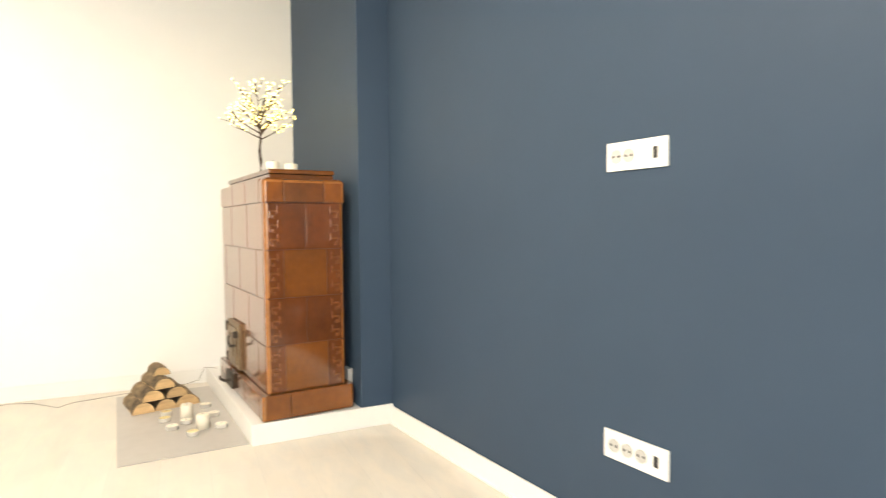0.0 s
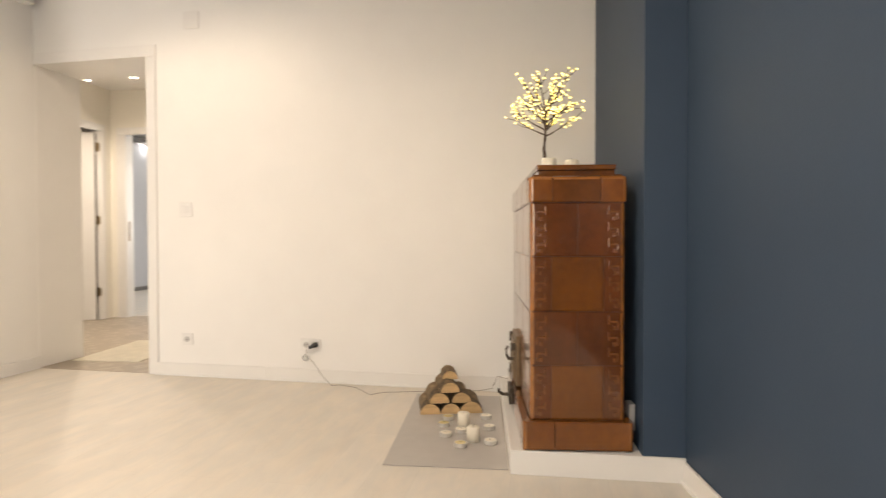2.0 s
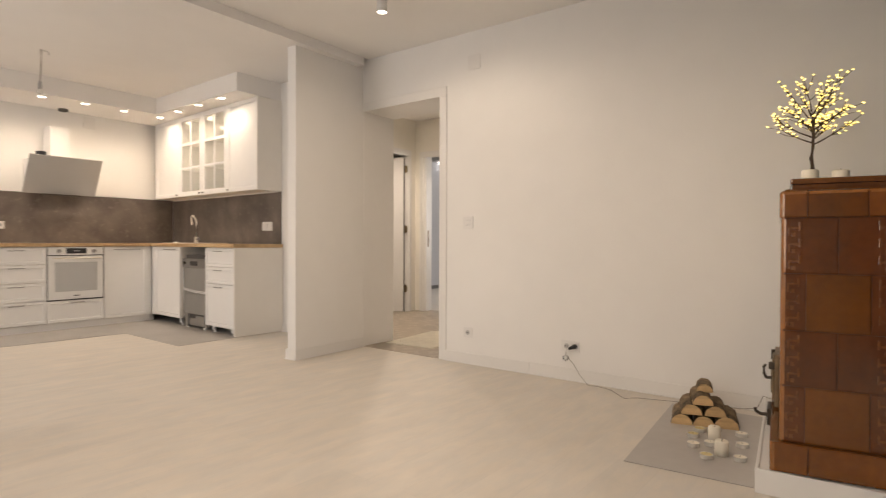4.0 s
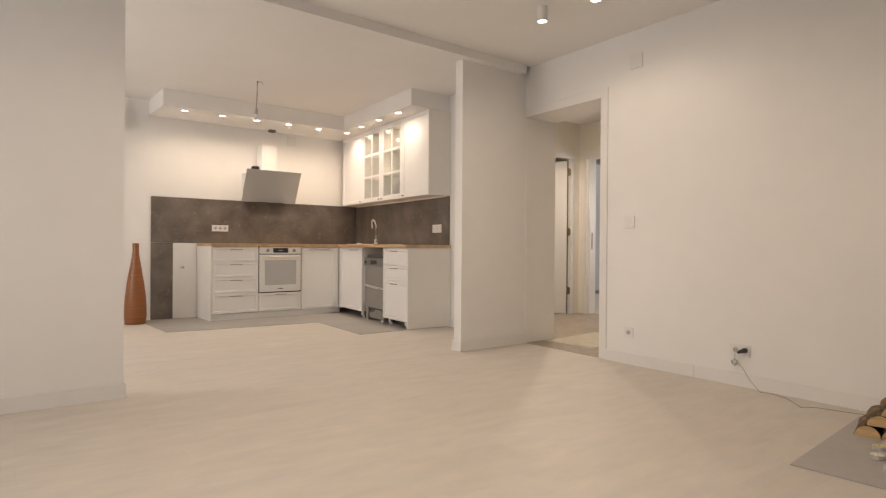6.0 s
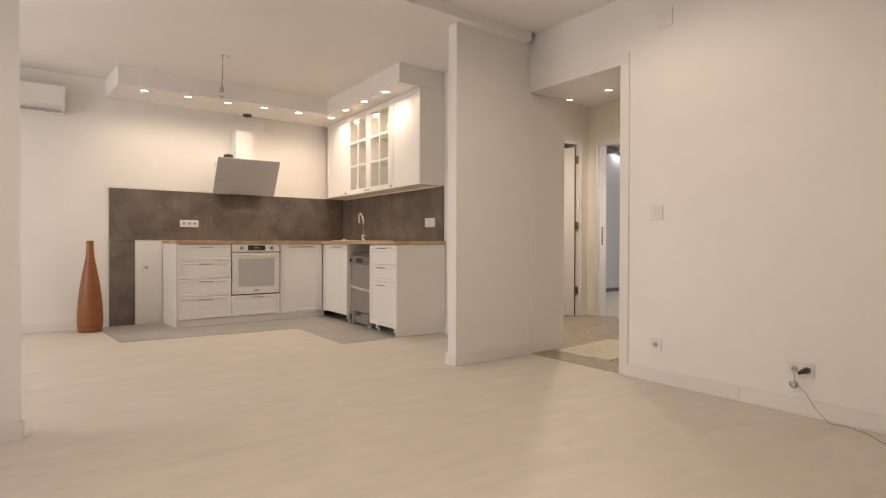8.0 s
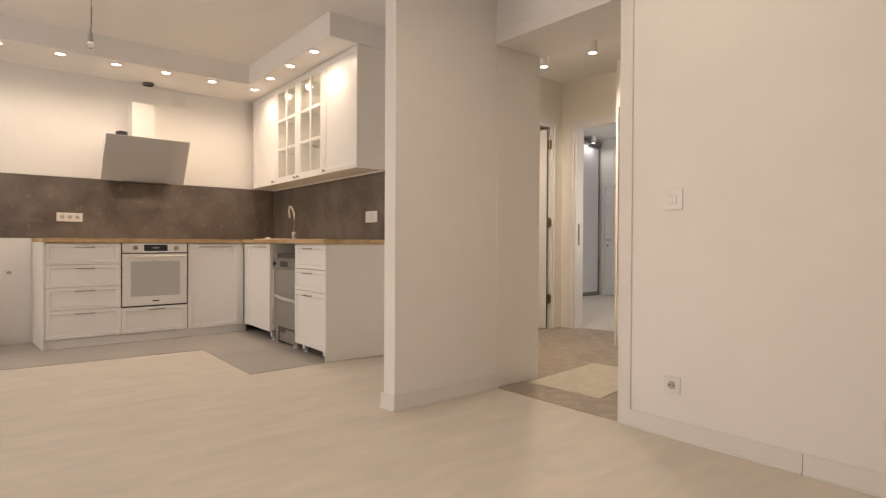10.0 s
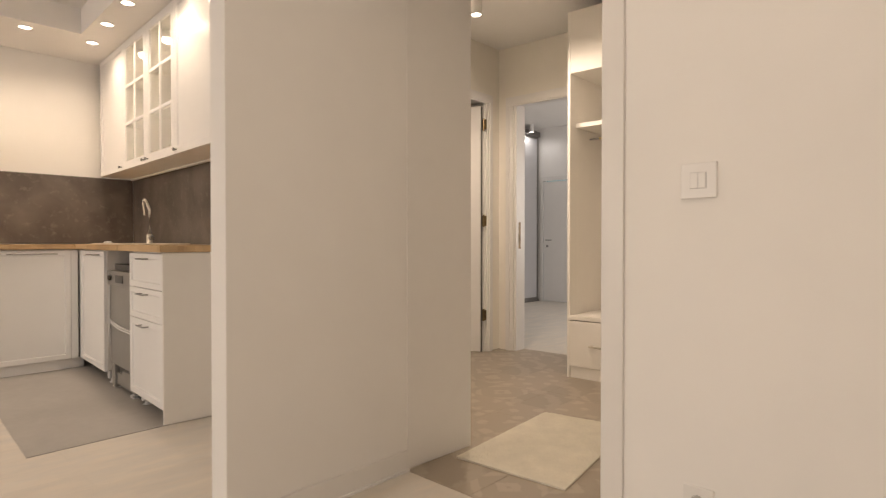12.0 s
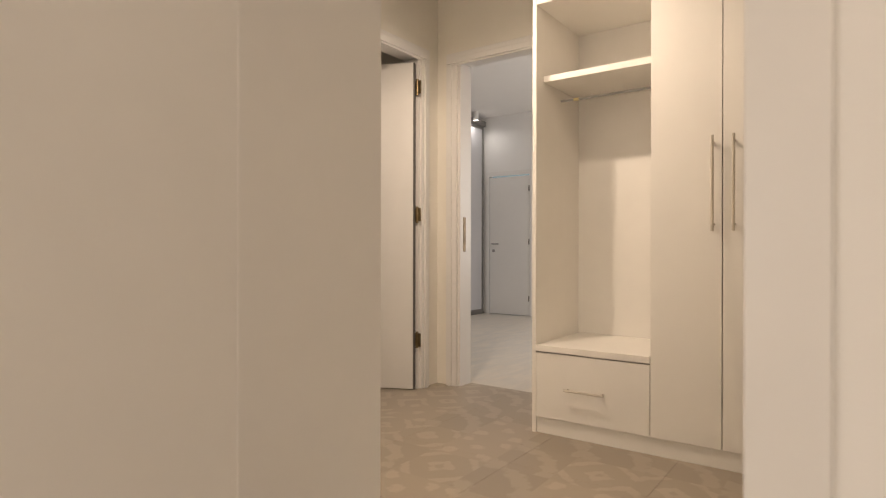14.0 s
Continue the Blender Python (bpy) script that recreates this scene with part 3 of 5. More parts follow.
frame_c = thing("door_3", "white side door standing ajar on three brass hinges", "door", (0, 0, 0), kind="structure")
casing_strip("casing", frame_c, -4.0995, 6.615, 0.0, -4.080, 6.70, 2.23)
casing_strip("casing", frame_c, -4.0795, 6.64, 0.0, -4.068, 6.675, 2.24)
casing_strip("casing", frame_c, -4.0995, 5.62, 2.2305, -4.080, 6.70, 2.315)
casing_strip("casing", frame_c, -4.0795, 5.62, 2.2405, -4.068, 6.67, 2.28)
casing_strip("casing", frame_c, -4.0995, 5.62, 0.0, -4.080, 5.705, 2.23)
casing_strip("lining", frame_c, -4.225, 6.596, 0.0, -4.0985, 6.6195, 2.245)
casing_strip("lining", frame_c, -4.225, 5.7005, 2.2455, -4.0985, 6.6195, 2.2695)
leaf = part("door_leaf", box(-0.84, -0.04, 0.008, -0.012, 0, 2.2, 0.003), TRIM, frame_c, "", False, pose(-4.11, 6.588, 0, 0, 0, 25))
# dark strip standing in for the shade in the hinge-side gap
part("gap_shade", box(-0.0115, -0.036, 0.008, -0.002, -0.006, 2.2), DARK, leaf, "dark strip for the shaded gap at the hinge edge")
for z in (0.335, 1.18, 2.04):
    h = part("hinge", lathe([(0.009, z - 0.055), (0.009, z + 0.055)], 10), BRASS, frame_c, "aged brass hinge", False, pose(-4.098, 6.585, 0))
    part("hinge_plate", box(-0.03, -0.002, z - 0.045, 0.03, 0.004, z + 0.045, 0.001), BRASS, h)


# ---- the tiled stove ----
stove = thing("tiled_stove", "tall brown glazed tile stove with relief strips on a white platform", "stove", (0.928, 2.753, 0.1), 5.3)
SW, SD = 0.386, 0.957
COURSES = [(0.117, 0.340), (0.340, 0.561), (0.561, 0.787), (0.787, 1.008)]
part("core", box(0.006, 0.006, 0.0, SW - 0.006, SD - 0.006, 1.112), GROUT, stove)


def tile_piece(x0, y0, z0, x1, y1, z1, mat=GLAZE, name="tile", crown=False):
    """A front tile: soft glazed edges, a wide round at the stove's corner and, on the cornice, along the top."""
    bm = box(x0 + 0.0009, y0, z0 + 0.0009, x1 - 0.0009, y1, z1 - 0.0009)

    def side_of(e):
        return (e.verts[0].co + e.verts[1].co) / 2

    outer = None
    if x0 < 0.01:
        outer = x0 + 0.0009
    elif x1 > SW - 0.01:
        outer = x1 - 0.0009
    wide = []
    for e in bm.edges:
        c = side_of(e)
        if outer is not None and abs(c.x - outer) < 1e-4 and abs(c.y - y0) < 1e-4:
            wide.append(e)
        elif crown and abs(c.z - (z1 - 0.0009)) < 1e-4 and (abs(c.y - y0) < 1e-4 or (outer is not None and abs(c.x - outer) < 1e-4)):
            wide.append(e)
    if wide:
        bmesh.ops.bevel(bm, geom=wide, offset=0.017, segments=4, affect="EDGES", profile=0.5)
    rim = [e for e in bm.edges if all(abs(v.co.y - y0) < 1e-4 for v in e.verts)]
    rim = [e for e in rim if min(abs(side_of(e).x - x0), abs(side_of(e).x - x1), abs(side_of(e).z - z0), abs(side_of(e).z - z1)) < 0.003]
    bmesh.ops.bevel(bm, geom=rim, offset=0.0045, segments=2, affect="EDGES")
    return edged(part(name, bm, mat, stove))


def edged(ob):
    """The glaze lies thin and pale on the rounded upright edges."""
    ob.data.materials.append(GLAZEE)
    for p in ob.data.polygons:
        if max(abs(c) for c in p.normal) < 0.985 and abs(p.normal.z) < 0.6:
            p.material_index = 1
    return ob


def side_tile(x0, y0, z0, x1, y1, z1, mat=GLAZE):
    bm = box(x0, y0 + 0.0009, z0 + 0.0009, x1, y1 - 0.0009, z1 - 0.0009)
    bmesh.ops.bevel(bm, geom=bm.edges[:], offset=0.004, segments=2, affect="EDGES")
    return edged(part("tile", bm, mat, stove))


def relief(cx, z0, z1, parent, flip=1):
    """The stepped key pattern pressed into a corner strip."""
    bm = bmesh.new()
    k = 3
    step = (z1 - z0 - 0.024) / k
    for i in range(k):
        a = z0 + 0.012 + step * i
        w = 0.018 * flip
        box(cx - w - 0.005, -0.0026, a + step * 0.08, cx - w + 0.005, 0.004, a + step * 0.62, 0.002, 2, bm=bm)
        box(cx - 0.016, -0.0026, a + step * 0.50, cx + 0.016, 0.004, a + step * 0.66, 0.002, 2, bm=bm)
        box(cx + w - 0.005, -0.0026, a + step * 0.40, cx + w + 0.005, 0.004, a + step * 0.95, 0.002, 2, bm=bm)
        box(cx - 0.004 * flip - 0.007, -0.0022, a + step * 0.04, cx - 0.004 * flip + 0.009, 0.004, a + step * 0.32, 0.002, 2, bm=bm)
    part("relief_ornament", bm, WORN, parent, "pressed key ornament")


for i, (z0, z1) in enumerate(COURSES):
    if i % 2:
        for a, c in ((0, SW / 2), (SW / 2, SW)):
            t = tile_piece(a, 0, z0, c, 0.03, z1, GLAZER)
            relief(0.047 if a == 0 else SW - 0.047, z0, z1, t, 1 if a == 0 else -1)
        cuts = [0.03, 0.335, 0.70, SD]
    else:
        for a, c in ((0, 0.088), (0.088, SW - 0.088), (SW - 0.088, SW)):
            t = tile_piece(a, 0, z0, c, 0.03, z1, GLAZEY if a == 0.088 else GLAZER)
            if a != 0.088:
                relief((a + c) / 2, z0, z1, t, 1 if a == 0 else -1)
        cuts = [0.03, 0.16, 0.52, 0.87, SD]
    for x0, x1 in ((0, 0.03), (SW - 0.03, SW)):
        for a, c in zip(cuts, cuts[1:]):
            side_tile(x0, a, z0, x1, c, z1)
# plinth course and cornice
for a, c in ((-0.032, 0.10), (0.10, SW + 0.03)):
    tile_piece(a, -0.03, 0.0, c, 0.03, 0.117)
for x0, x1 in ((-0.032, 0.0), (SW, SW + 0.03)):
    for a, c in ((0.03, 0.33), (0.33, 0.64), (0.64, SD)):
        side_tile(x0, a, 0.0, x1, c, 0.117)
for a, c in ((-0.006, 0.09), (0.09, 0.285), (0.285, SW + 0.006)):
    tile_piece(a, -0.008, 1.008, c, 0.06, 1.118, GLAZE, "tile", True)
for x0, x1 in ((-0.006, 0.03), (SW - 0.03, SW + 0.006)):
    for a, c in ((0.06, 0.335), (0.335, 0.64), (0.64, SD)):
        side_tile(x0, a, 1.008, x1, c, 1.118)
bm = box(0.012, 0.012, 1.104, SW - 0.012, SD - 0.012, 1.122)
part("cap_bed", bm, GLAZED, stove)
part("cap_slab", box(0.035, 0.035, 1.12, SW - 0.035, SD - 0.04, 1.142, 0.006), GLAZED, stove)
part("cap_slab", box(0.03, 0.03, 1.1425, SW - 0.03, SD - 0.035, 1.166, 0.008), GLAZED, stove)
door = part("fire_door", box(-0.02, 0.50, 0.125, 0.0, 0.76, 0.375, 0.004), DOORM, stove, "brown cast iron fire door")
part("door_panel", box(-0.03, 0.53, 0.15, -0.0195, 0.73, 0.35, 0.005), DOORM, door)
part("door_ridge", box(-0.036, 0.575, 0.19, -0.0295, 0.685, 0.31, 0.004), DOORM, door)
part("latch", tube([(-0.025, 0.545, 0.255), (-0.055, 0.545, 0.255), (-0.064, 0.54, 0.275), (-0.066, 0.537, 0.305), (-0.058, 0.535, 0.32)], 0.008, 0.006), DARKMETAL, door)
part("catch", box(-0.045, 0.515, 0.30, -0.019, 0.535, 0.335, 0.004), DARKMETAL, door)
for z in (0.165, 0.335):
    part("hinge", tube([(-0.026, 0.752, z - 0.025), (-0.026, 0.752, z + 0.025)], 0.011), DARKMETAL, door)
ash = part("ash_door", box(-0.05, 0.55, 0.02, -0.0325, 0.71, 0.10, 0.003), DARKMETAL, stove, "small black iron ash door")
part("knob", tube([(-0.05, 0.60, 0.06), (-0.08, 0.60, 0.06), (-0.1, 0.59, 0.075), (-0.102, 0.588, 0.09)], 0.009, 0.007), DARKMETAL, ash)
part("flue_collar", box(SW + 0.03, 0.05, 0.06, SW + 0.055, 0.12, 0.17, 0.004), GREYP, stove, "grey metal cover at the stove's side")


# lit twig tree on the stove
def branch_points(a, way, length, bend, n=6):
    pts, p, d = [a], Vector(a), Vector(way).normalized()
    for _ in range(n):
        d = (d + Vector(bend) / n + Vector((random.uniform(-1, 1), random.uniform(-1, 1), random.uniform(-1, 1))) * 0.06).normalized()
        p = p + d * length / n
        pts.append(tuple(p))
    return pts


random.seed(5)
tree = thing("light_tree", "small artificial twig tree with glowing yellow blossom lights", "decorative tree", (1.002, 3.29, 1.266))
part("base", lathe([(0.04, 0), (0.04, 0.006), (0.014, 0.014), (0.010, 0.03)], 20), TWIG, tree)
part("trunk", tube([(0, 0, 0.01), (0.003, 0.002, 0.08), (-0.004, 0, 0.14), (0.002, 0.003, 0.19), (0.004, 0, 0.25), (0.0, 0, 0.345)], 0.010, 0.005), TWIG, tree)
tips = []
for i in range(17):
    ang = i * 2.399 + random.uniform(-0.2, 0.2)
    f = i / 16
    z = 0.2 + 0.135 * f
    rise = 0.28 + 1.5 * f * f + random.uniform(-0.08, 0.12)
    reach = 0.165 + random.uniform(-0.035, 0.03) - 0.02 * abs(f - 0.5)
    pts = branch_points((0, 0, z), (math.cos(ang), math.sin(ang), rise), reach, (0, 0, 0.35))
    limb = tube(pts, 0.004, 0.0014, 6)
    for _ in range(8):
        k = random.randint(2, 6)
        a2 = ang + random.uniform(-1.1, 1.1)
        tw = branch_points(pts[k], (math.cos(a2), math.sin(a2), random.uniform(-0.1, 1.2)), random.uniform(0.04, 0.085), (0, 0, 0.3), 4)
        tube(tw, 0.0022, 0.001, 5, bm=limb)
        tips.append(tw[-1])
        if random.random() < 0.5:
            tips.append(tw[2])
    tips.append(pts[-1])
    part("limb", limb, TWIG, tree)
bm = bmesh.new()
for p in tips:
    # a little open cup of five petals round a bright heart
    b2 = bmesh.new()
    bmesh.ops.create_icosphere(b2, subdivisions=1, radius=0.0036)
    for k in range(5):
        b3 = bmesh.new()
        bmesh.ops.create_icosphere(b3, subdivisions=1, radius=0.0042)
        a = k * 1.2566
        join(b2, b3, Matrix.Translation((0.0048 * math.cos(a), 0.0048 * math.sin(a), 0.0015)) @ Matrix.Diagonal((1, 1, 0.45, 1)))
    join(bm, b2, Matrix.Translation(Vector(p)) @ pose(0, 0, 0, random.uniform(-35, 35), random.uniform(-35, 35), 0) @ Matrix.Scale(0.86, 4))
tagged(part("blossoms", bm, BLOSSOM, tree, "glowing yellow blossom lamps"), kind="stuff")


# candles
def candle_cup(place):
    c = thing("candle", "short white candle in a small glass standing on the stove", "candle", place, group="candles on the stove")
    part("wax", lathe([(0.0, 0), (0.031, 0), (0.032, 0.003), (0.032, 0.046), (0.028, 0.050), (0.004, 0.0485), (0.0, 0.0485)], 20), WAX, c, "", True)
    part("wick", tube([(0, 0, 0.048), (0.001, 0, 0.057)], 0.001), BLACK, c)


candle_cup((1.012, 2.975, 1.266)), candle_cup((1.117, 3.05, 1.266))


def pillar_candle(place, h, r):
    c = thing("pillar_candle", "ivory pillar candle standing on the grey hearth tile", "candle", place, group="pillar candles on the hearth")
    part("wax", lathe([(0.0, 0), (r, 0), (r, h - 0.006), (r - 0.004, h), (0.006, h - 0.004), (0, h - 0.004)], 24), WAX, c, "", True)
    part("wick", tube([(0, 0, h - 0.006), (0.002, 0, h + 0.008)], 0.0012), BLACK, c)


def tealight(place, melted):
    c = thing("tealight", "yellowed tealight in a foil cup on the hearth tile" if melted else "white tealight in a foil cup on the hearth tile", "candle", place, group="tealights on the hearth")
    part("cup", lathe([(0.0, 0), (0.027, 0), (0.029, 0.003), (0.029, 0.02), (0.027, 0.02), (0.027, 0.016), (0, 0.016)], 20), FOIL, c)
    part("wax", lathe([(0.0, 0.0162), (0.0268, 0.0162), (0.0262, 0.0185), (0.004, 0.0178), (0.0, 0.0178)], 20), MELTED if melted else WAX, c)
    part("wick", tube([(0, 0, 0.017), (0.001, 0, 0.025)], 0.0009), BLACK, c)


HZ = 0.0055
structure("hearth_mat", prism([(0.311, 2.733), (0.842, 2.752), (0.752, 3.868), (0.247, 3.862)], 0.0006, HZ, 0.001), MATG, "flat grey stone tile on the floor before the stove", "hearth tile")
pillar_candle((0.60, 3.255, HZ), 0.078, 0.030), pillar_candle((0.665, 3.07, HZ), 0.07, 0.031)
for x, y, melted in ((0.528, 3.121, 0), (0.496, 3.269, 1), (0.505, 3.38, 1), (0.594, 3.185, 0), (0.70, 3.42, 0), (0.728, 3.247, 0), (0.614, 2.99, 1), (0.748, 3.042, 0)):
    tealight((x, y, HZ), melted)


def half_log(place, turn, tip, r, length, flat_up, label, full=False):
    """A split log with rough bark; the flat side down."""
    t = thing("firewood_log", label, "firewood", place, turn, "stacked firewood")
    bm, n = bmesh.new(), 14
    arc = math.pi * (2 if full else 1)
    rows = []
    for j in range(8):
        y = length * j / 7
        row = []
        for i in range(n + (0 if full else 1)):
            a = arc * i / n
            rr = r * (1 + 0.09 * noise.noise(Vector((math.cos(a) * 2.2 + place[0] * 30, y * 9, math.sin(a) * 2.2 + place[2] * 20))))
            row.append(bm.verts.new((rr * math.cos(a), y, rr * math.sin(a) * (1 if full else 1.02))))
        rows.append(row)
    k = len(rows[0])
    for a, c in zip(rows, rows[1:]):
        for i in range(k if full else k - 1):
            bm.faces.new((a[i], a[(i + 1) % k], c[(i + 1) % k], c[i]))
    part("bark", bm, BARK, t, "rough grey-brown bark", True)
    for y, nm in ((0.001, "cut_end"), (length - 0.001, "cut_end")):
        bm = bmesh.new()
        bm.faces.new([bm.verts.new((r * 0.97 * math.cos(arc * i / n), y, r * 0.98 * math.sin(arc * i / n))) for i in range(k)])
        part(nm, bm, CUT, t, "pale sawn end")
    if not full:
        part("split_face", box(-r * 0.97, 0.002, -0.001, r * 0.97, length - 0.002, 0.002), CUT, t, "pale split face")


LOG = "split half log with pale cut face in a small pyramid"
lx, ly, la = 0.507, 3.475, 14.0
ca, sa = math.cos(radians(la)), math.sin(radians(la))


def log_at(u, z, r=0.056, l=0.27, full=False, v=0.0):
    half_log((lx + u * ca - v * sa, ly + u * sa + v * ca, z), la + random.uniform(-3, 3), 0, r, l, True, LOG, full)


for u, r in ((-0.112, 0.056), (0.0, 0.055), (0.112, 0.062)):
    log_at(u, HZ + 0.001, r)
for u, r in ((-0.062, 0.055), (0.058, 0.055)):
    log_at(u, HZ + 0.060, r, 0.25)
log_at(-0.004, HZ + 0.117, 0.053, 0.26)
log_at(0.006, HZ + 0.169, 0.044, 0.16, False, 0.09)


# ---- kitchen: base units ----
TH = 5.25
RUN_D = Vector((-math.cos(radians(TH)), math.sin(radians(TH)), 0))
RUN_0 = Vector((-4.09, 3.765, 0))
UP_0 = Vector((-4.092, 4.05, 0))


def on_run(u, base=RUN_0, z=0.0):
    p = base + RUN_D * u
    return (p.x, p.y, z)


def carcass(t, w, z0, z1, depth, mat=MELA, open_front=True):
    """A hollow cabinet body behind its fronts."""
    bm = box(0.001, 0.021, z0, 0.017, depth, z1)
    box(w - 0.017, 0.021, z0, w - 0.001, depth, z1, bm=bm)
    box(0.017, 0.021, z0, w - 0.017, depth, z0 + 0.016, bm=bm), box(0.017, 0.021, z1 - 0.016, w - 0.017, depth, z1, bm=bm)
    box(0.017, depth - 0.008, z0 + 0.016, w - 0.017, depth, z1 - 0.016, bm=bm)
    return part("body", bm, mat, t)


def drawer_unit(place, turn, w, splits, label, depth=0.57, long_handle=0.15):
    t = thing("drawer_cabinet", label, "cabinet", place, turn)
    carcass(t, w, splits[0][0], 0.934, depth)
    for z0, z1 in splits:
        f = part("drawer_front", shaker(0.002, z0, w - 0.002, z1, 0.042 if z1 - z0 < 0.3 else 0.05), LACQ, t)
        part("handle", bar_handle(w / 2, z1 - 0.032, long_handle), STEEL, f, "thin steel bar handle")
    return t


def foot(t, x, y, h):
    bm = lathe([(0.024, 0), (0.024, 0.008), (0.013, 0.014), (0.013, h - 0.012), (0.02, h - 0.006), (0.02, h)], 12)
    bmesh.ops.translate(bm, vec=(x, y, 0), verts=bm.verts)
    box(x - 0.022, y - 0.03, h * 0.35, x + 0.022, y - 0.012, h * 0.85, 0.002, bm=bm)
    part("leg", bm, PLASTIC, t, "white plastic adjustable leg")


BX = -6.07
drawer_unit((BX, 2.198, 0), 90, 0.588, [(0.090, 0.338), (0.342, 0.5385), (0.5425, 0.737), (0.741, 0.926)], "white four-drawer base cabinet with framed fronts under the worktop")

oven = thing("built_in_oven", "white built-in oven with black display above a drawer", "oven", (BX, 2.786, 0), 90)
OW = 0.592
carcass(oven, OW, 0.088, 0.934, 0.57, DARK)
part("surround", ring_frame(-0.001, 0.331, OW + 0.001, 0.934, 0.012, 0.004, 0.02), BLACK, oven, "dark gap round the oven")
f = part("drawer_front", shaker(0.002, 0.088, OW - 0.002, 0.328, 0.042), LACQ, oven)
part("handle", bar_handle(OW / 2, 0.305, 0.15), STEEL, f, "thin steel bar handle")
panel = part("control_panel", box(0.009, -0.012, 0.842, OW - 0.009, 0.02, 0.929, 0.003), PLASTIC, oven, "white control panel")
part("display", box(0.19, -0.0145, 0.857, 0.40, -0.0118, 0.917, 0.001), BLACK, panel, "black display")
part("clock_digits", box(0.265, -0.0155, 0.882, 0.325, -0.0143, 0.892), GREYP, panel)
for x in (0.115, 0.48):
    bm = lathe([(0.021, 0), (0.021, 0.014), (0.018, 0.019), (0, 0.019)], 20)
    part("knob", bm, STEEL, panel, "steel rotary knob", False, pose(x, -0.0125, 0.886, 90))
odoor = part("oven_door", box(0.009, -0.012, 0.343, OW - 0.009, 0.02, 0.832, 0.004), PLASTIC, oven, "white glass oven door")
part("window", box(0.078, -0.0145, 0.432, OW - 0.078, -0.0118, 0.758, 0.001), OVENG, odoor, "grey oven window")
part("handle", bar_handle(OW / 2, 0.806, 0.5, False, 0.008, 0.05), TAPM, odoor, "pale bar handle")
part("maker_mark", box(OW / 2 - 0.03, -0.0135, 0.377, OW / 2 + 0.03, -0.0119, 0.388), BLACK, odoor)
part("door_gap", box(0.002, -0.0105, 0.8325, OW - 0.002, 0.018, 0.8415), BLACK, oven)

t = thing("corner_cabinet", "white single-door base cabinet with framed front beside the oven", "cabinet", (BX, 3.382, 0), 90)
carcass(t, 0.57, 0.088, 0.934, 0.57)
f = part("door", shaker(0.002, 0.083, 0.515, 0.928, 0.05), LACQ, t)
part("handle", bar_handle(0.26, 0.9, 0.32), STEEL, f, "long thin steel bar handle")
part("filler", box(0.517, 0.0, 0.083, 0.565, 0.02, 0.928, 0.002), LACQ, t)

solid("cabinet_end_panel", box(-6.655, 2.18, 0.0, BX + 0.002, 2.196, 0.934, 0.001), MELA, "white end panel of the base units", "panel")
solid("cabinet_plinth", box(-6.14, 2.197, 0.004, -6.125 + 0.03, 3.99, 0.083, 0.001), TRIM, "white plinth board under the base units", "plinth")

t = drawer_unit(on_run(0.618), -TH, 0.6, [(0.080, 0.5385), (0.5425, 0.722), (0.726, 0.926)], "white three-drawer base cabinet on short white legs", 0.57, 0.13)
for x in (0.1, 0.5):
    foot(t, x, 0.07, 0.08)
foot(t, 0.1, 0.5, 0.08)
bm = box(0.001, 0.0, 0.004, 0.016, 0.585, 0.934, 0.001)
solid("cabinet_end_panel", bm, MELA, "cream white end panel closing the sink units", "panel", place=pose(*on_run(0.0175), 0, 0, -TH))

t = thing("sink_cabinet", "white sink base cabinet with framed door on white legs", "cabinet", on_run(1.885), -TH)
carcass(t, 0.67, 0.103, 0.934, 0.57)
f = part("door", shaker(0.002, 0.095, 0.665, 0.928, 0.05), LACQ, t)
part("handle", bar_handle(0.44, 0.9, 0.26), STEEL, f, "thin steel bar handle")
foot(t, 0.60, 0.07, 0.10), foot(t, 0.6, 0.5, 0.10)
part("corner_post", box(-0.12, 0.012, 0.085, 0.0015, 0.03, 0.928), LACQ, t)

dw = thing("dishwasher", "built-in dishwasher without its front panel, bare grey metal door", "dishwasher", on_run(1.2), -TH)
part("tub", box(0.012, 0.06, 0.03, 0.57, 0.56, 0.84, 0.004), DARK, dw)
part("control_panel", box(0.014, 0.018, 0.70, 0.568, 0.06, 0.80, 0.004), STEEL, dw, "steel control panel")
part("display", box(0.2, 0.0155, 0.722, 0.37, 0.0185, 0.772, 0.001), BLACK, dw, "black display window")
bm = lathe([(0.017, 0), (0.017, 0.012), (0, 0.014)], 16)
part("knob", bm, DARKMETAL, dw, "", False, pose(0.07, 0.018, 0.748, 90))
part("door", box(0.014, 0.03, 0.40, 0.568, 0.06, 0.698, 0.003), DWGREY, dw, "bare grey metal door")
part("lower_door", box(0.014, 0.034, 0.165, 0.568, 0.06, 0.398, 0.003), DWGREY, dw)
bm = tube([(0.03, 0.027, 0.456), (0.15, 0.02, 0.447), (0.29, 0.018, 0.437), (0.43, 0.02, 0.433), (0.55, 0.024, 0.431)], 0.005)
tube([(0.03, 0.027, 0.441), (0.15, 0.02, 0.432), (0.29, 0.018, 0.421), (0.43, 0.02, 0.417), (0.55, 0.024, 0.415)], 0.005, bm=bm)
part("strap", bm, PLASTIC, dw, "white plastic strap")
bm = tube([(0.03, 0.022, 0.69), (0.028, 0.02, 0.6), (0.034, 0.02, 0.52), (0.028, 0.02, 0.4), (0.034, 0.02, 0.3)], 0.006)
part("hose", bm, PLASTIC, dw, "white fixing strip")
bm = box(0.05, 0.045, 0.03, 0.53, 0.09, 0.11, 0.004)
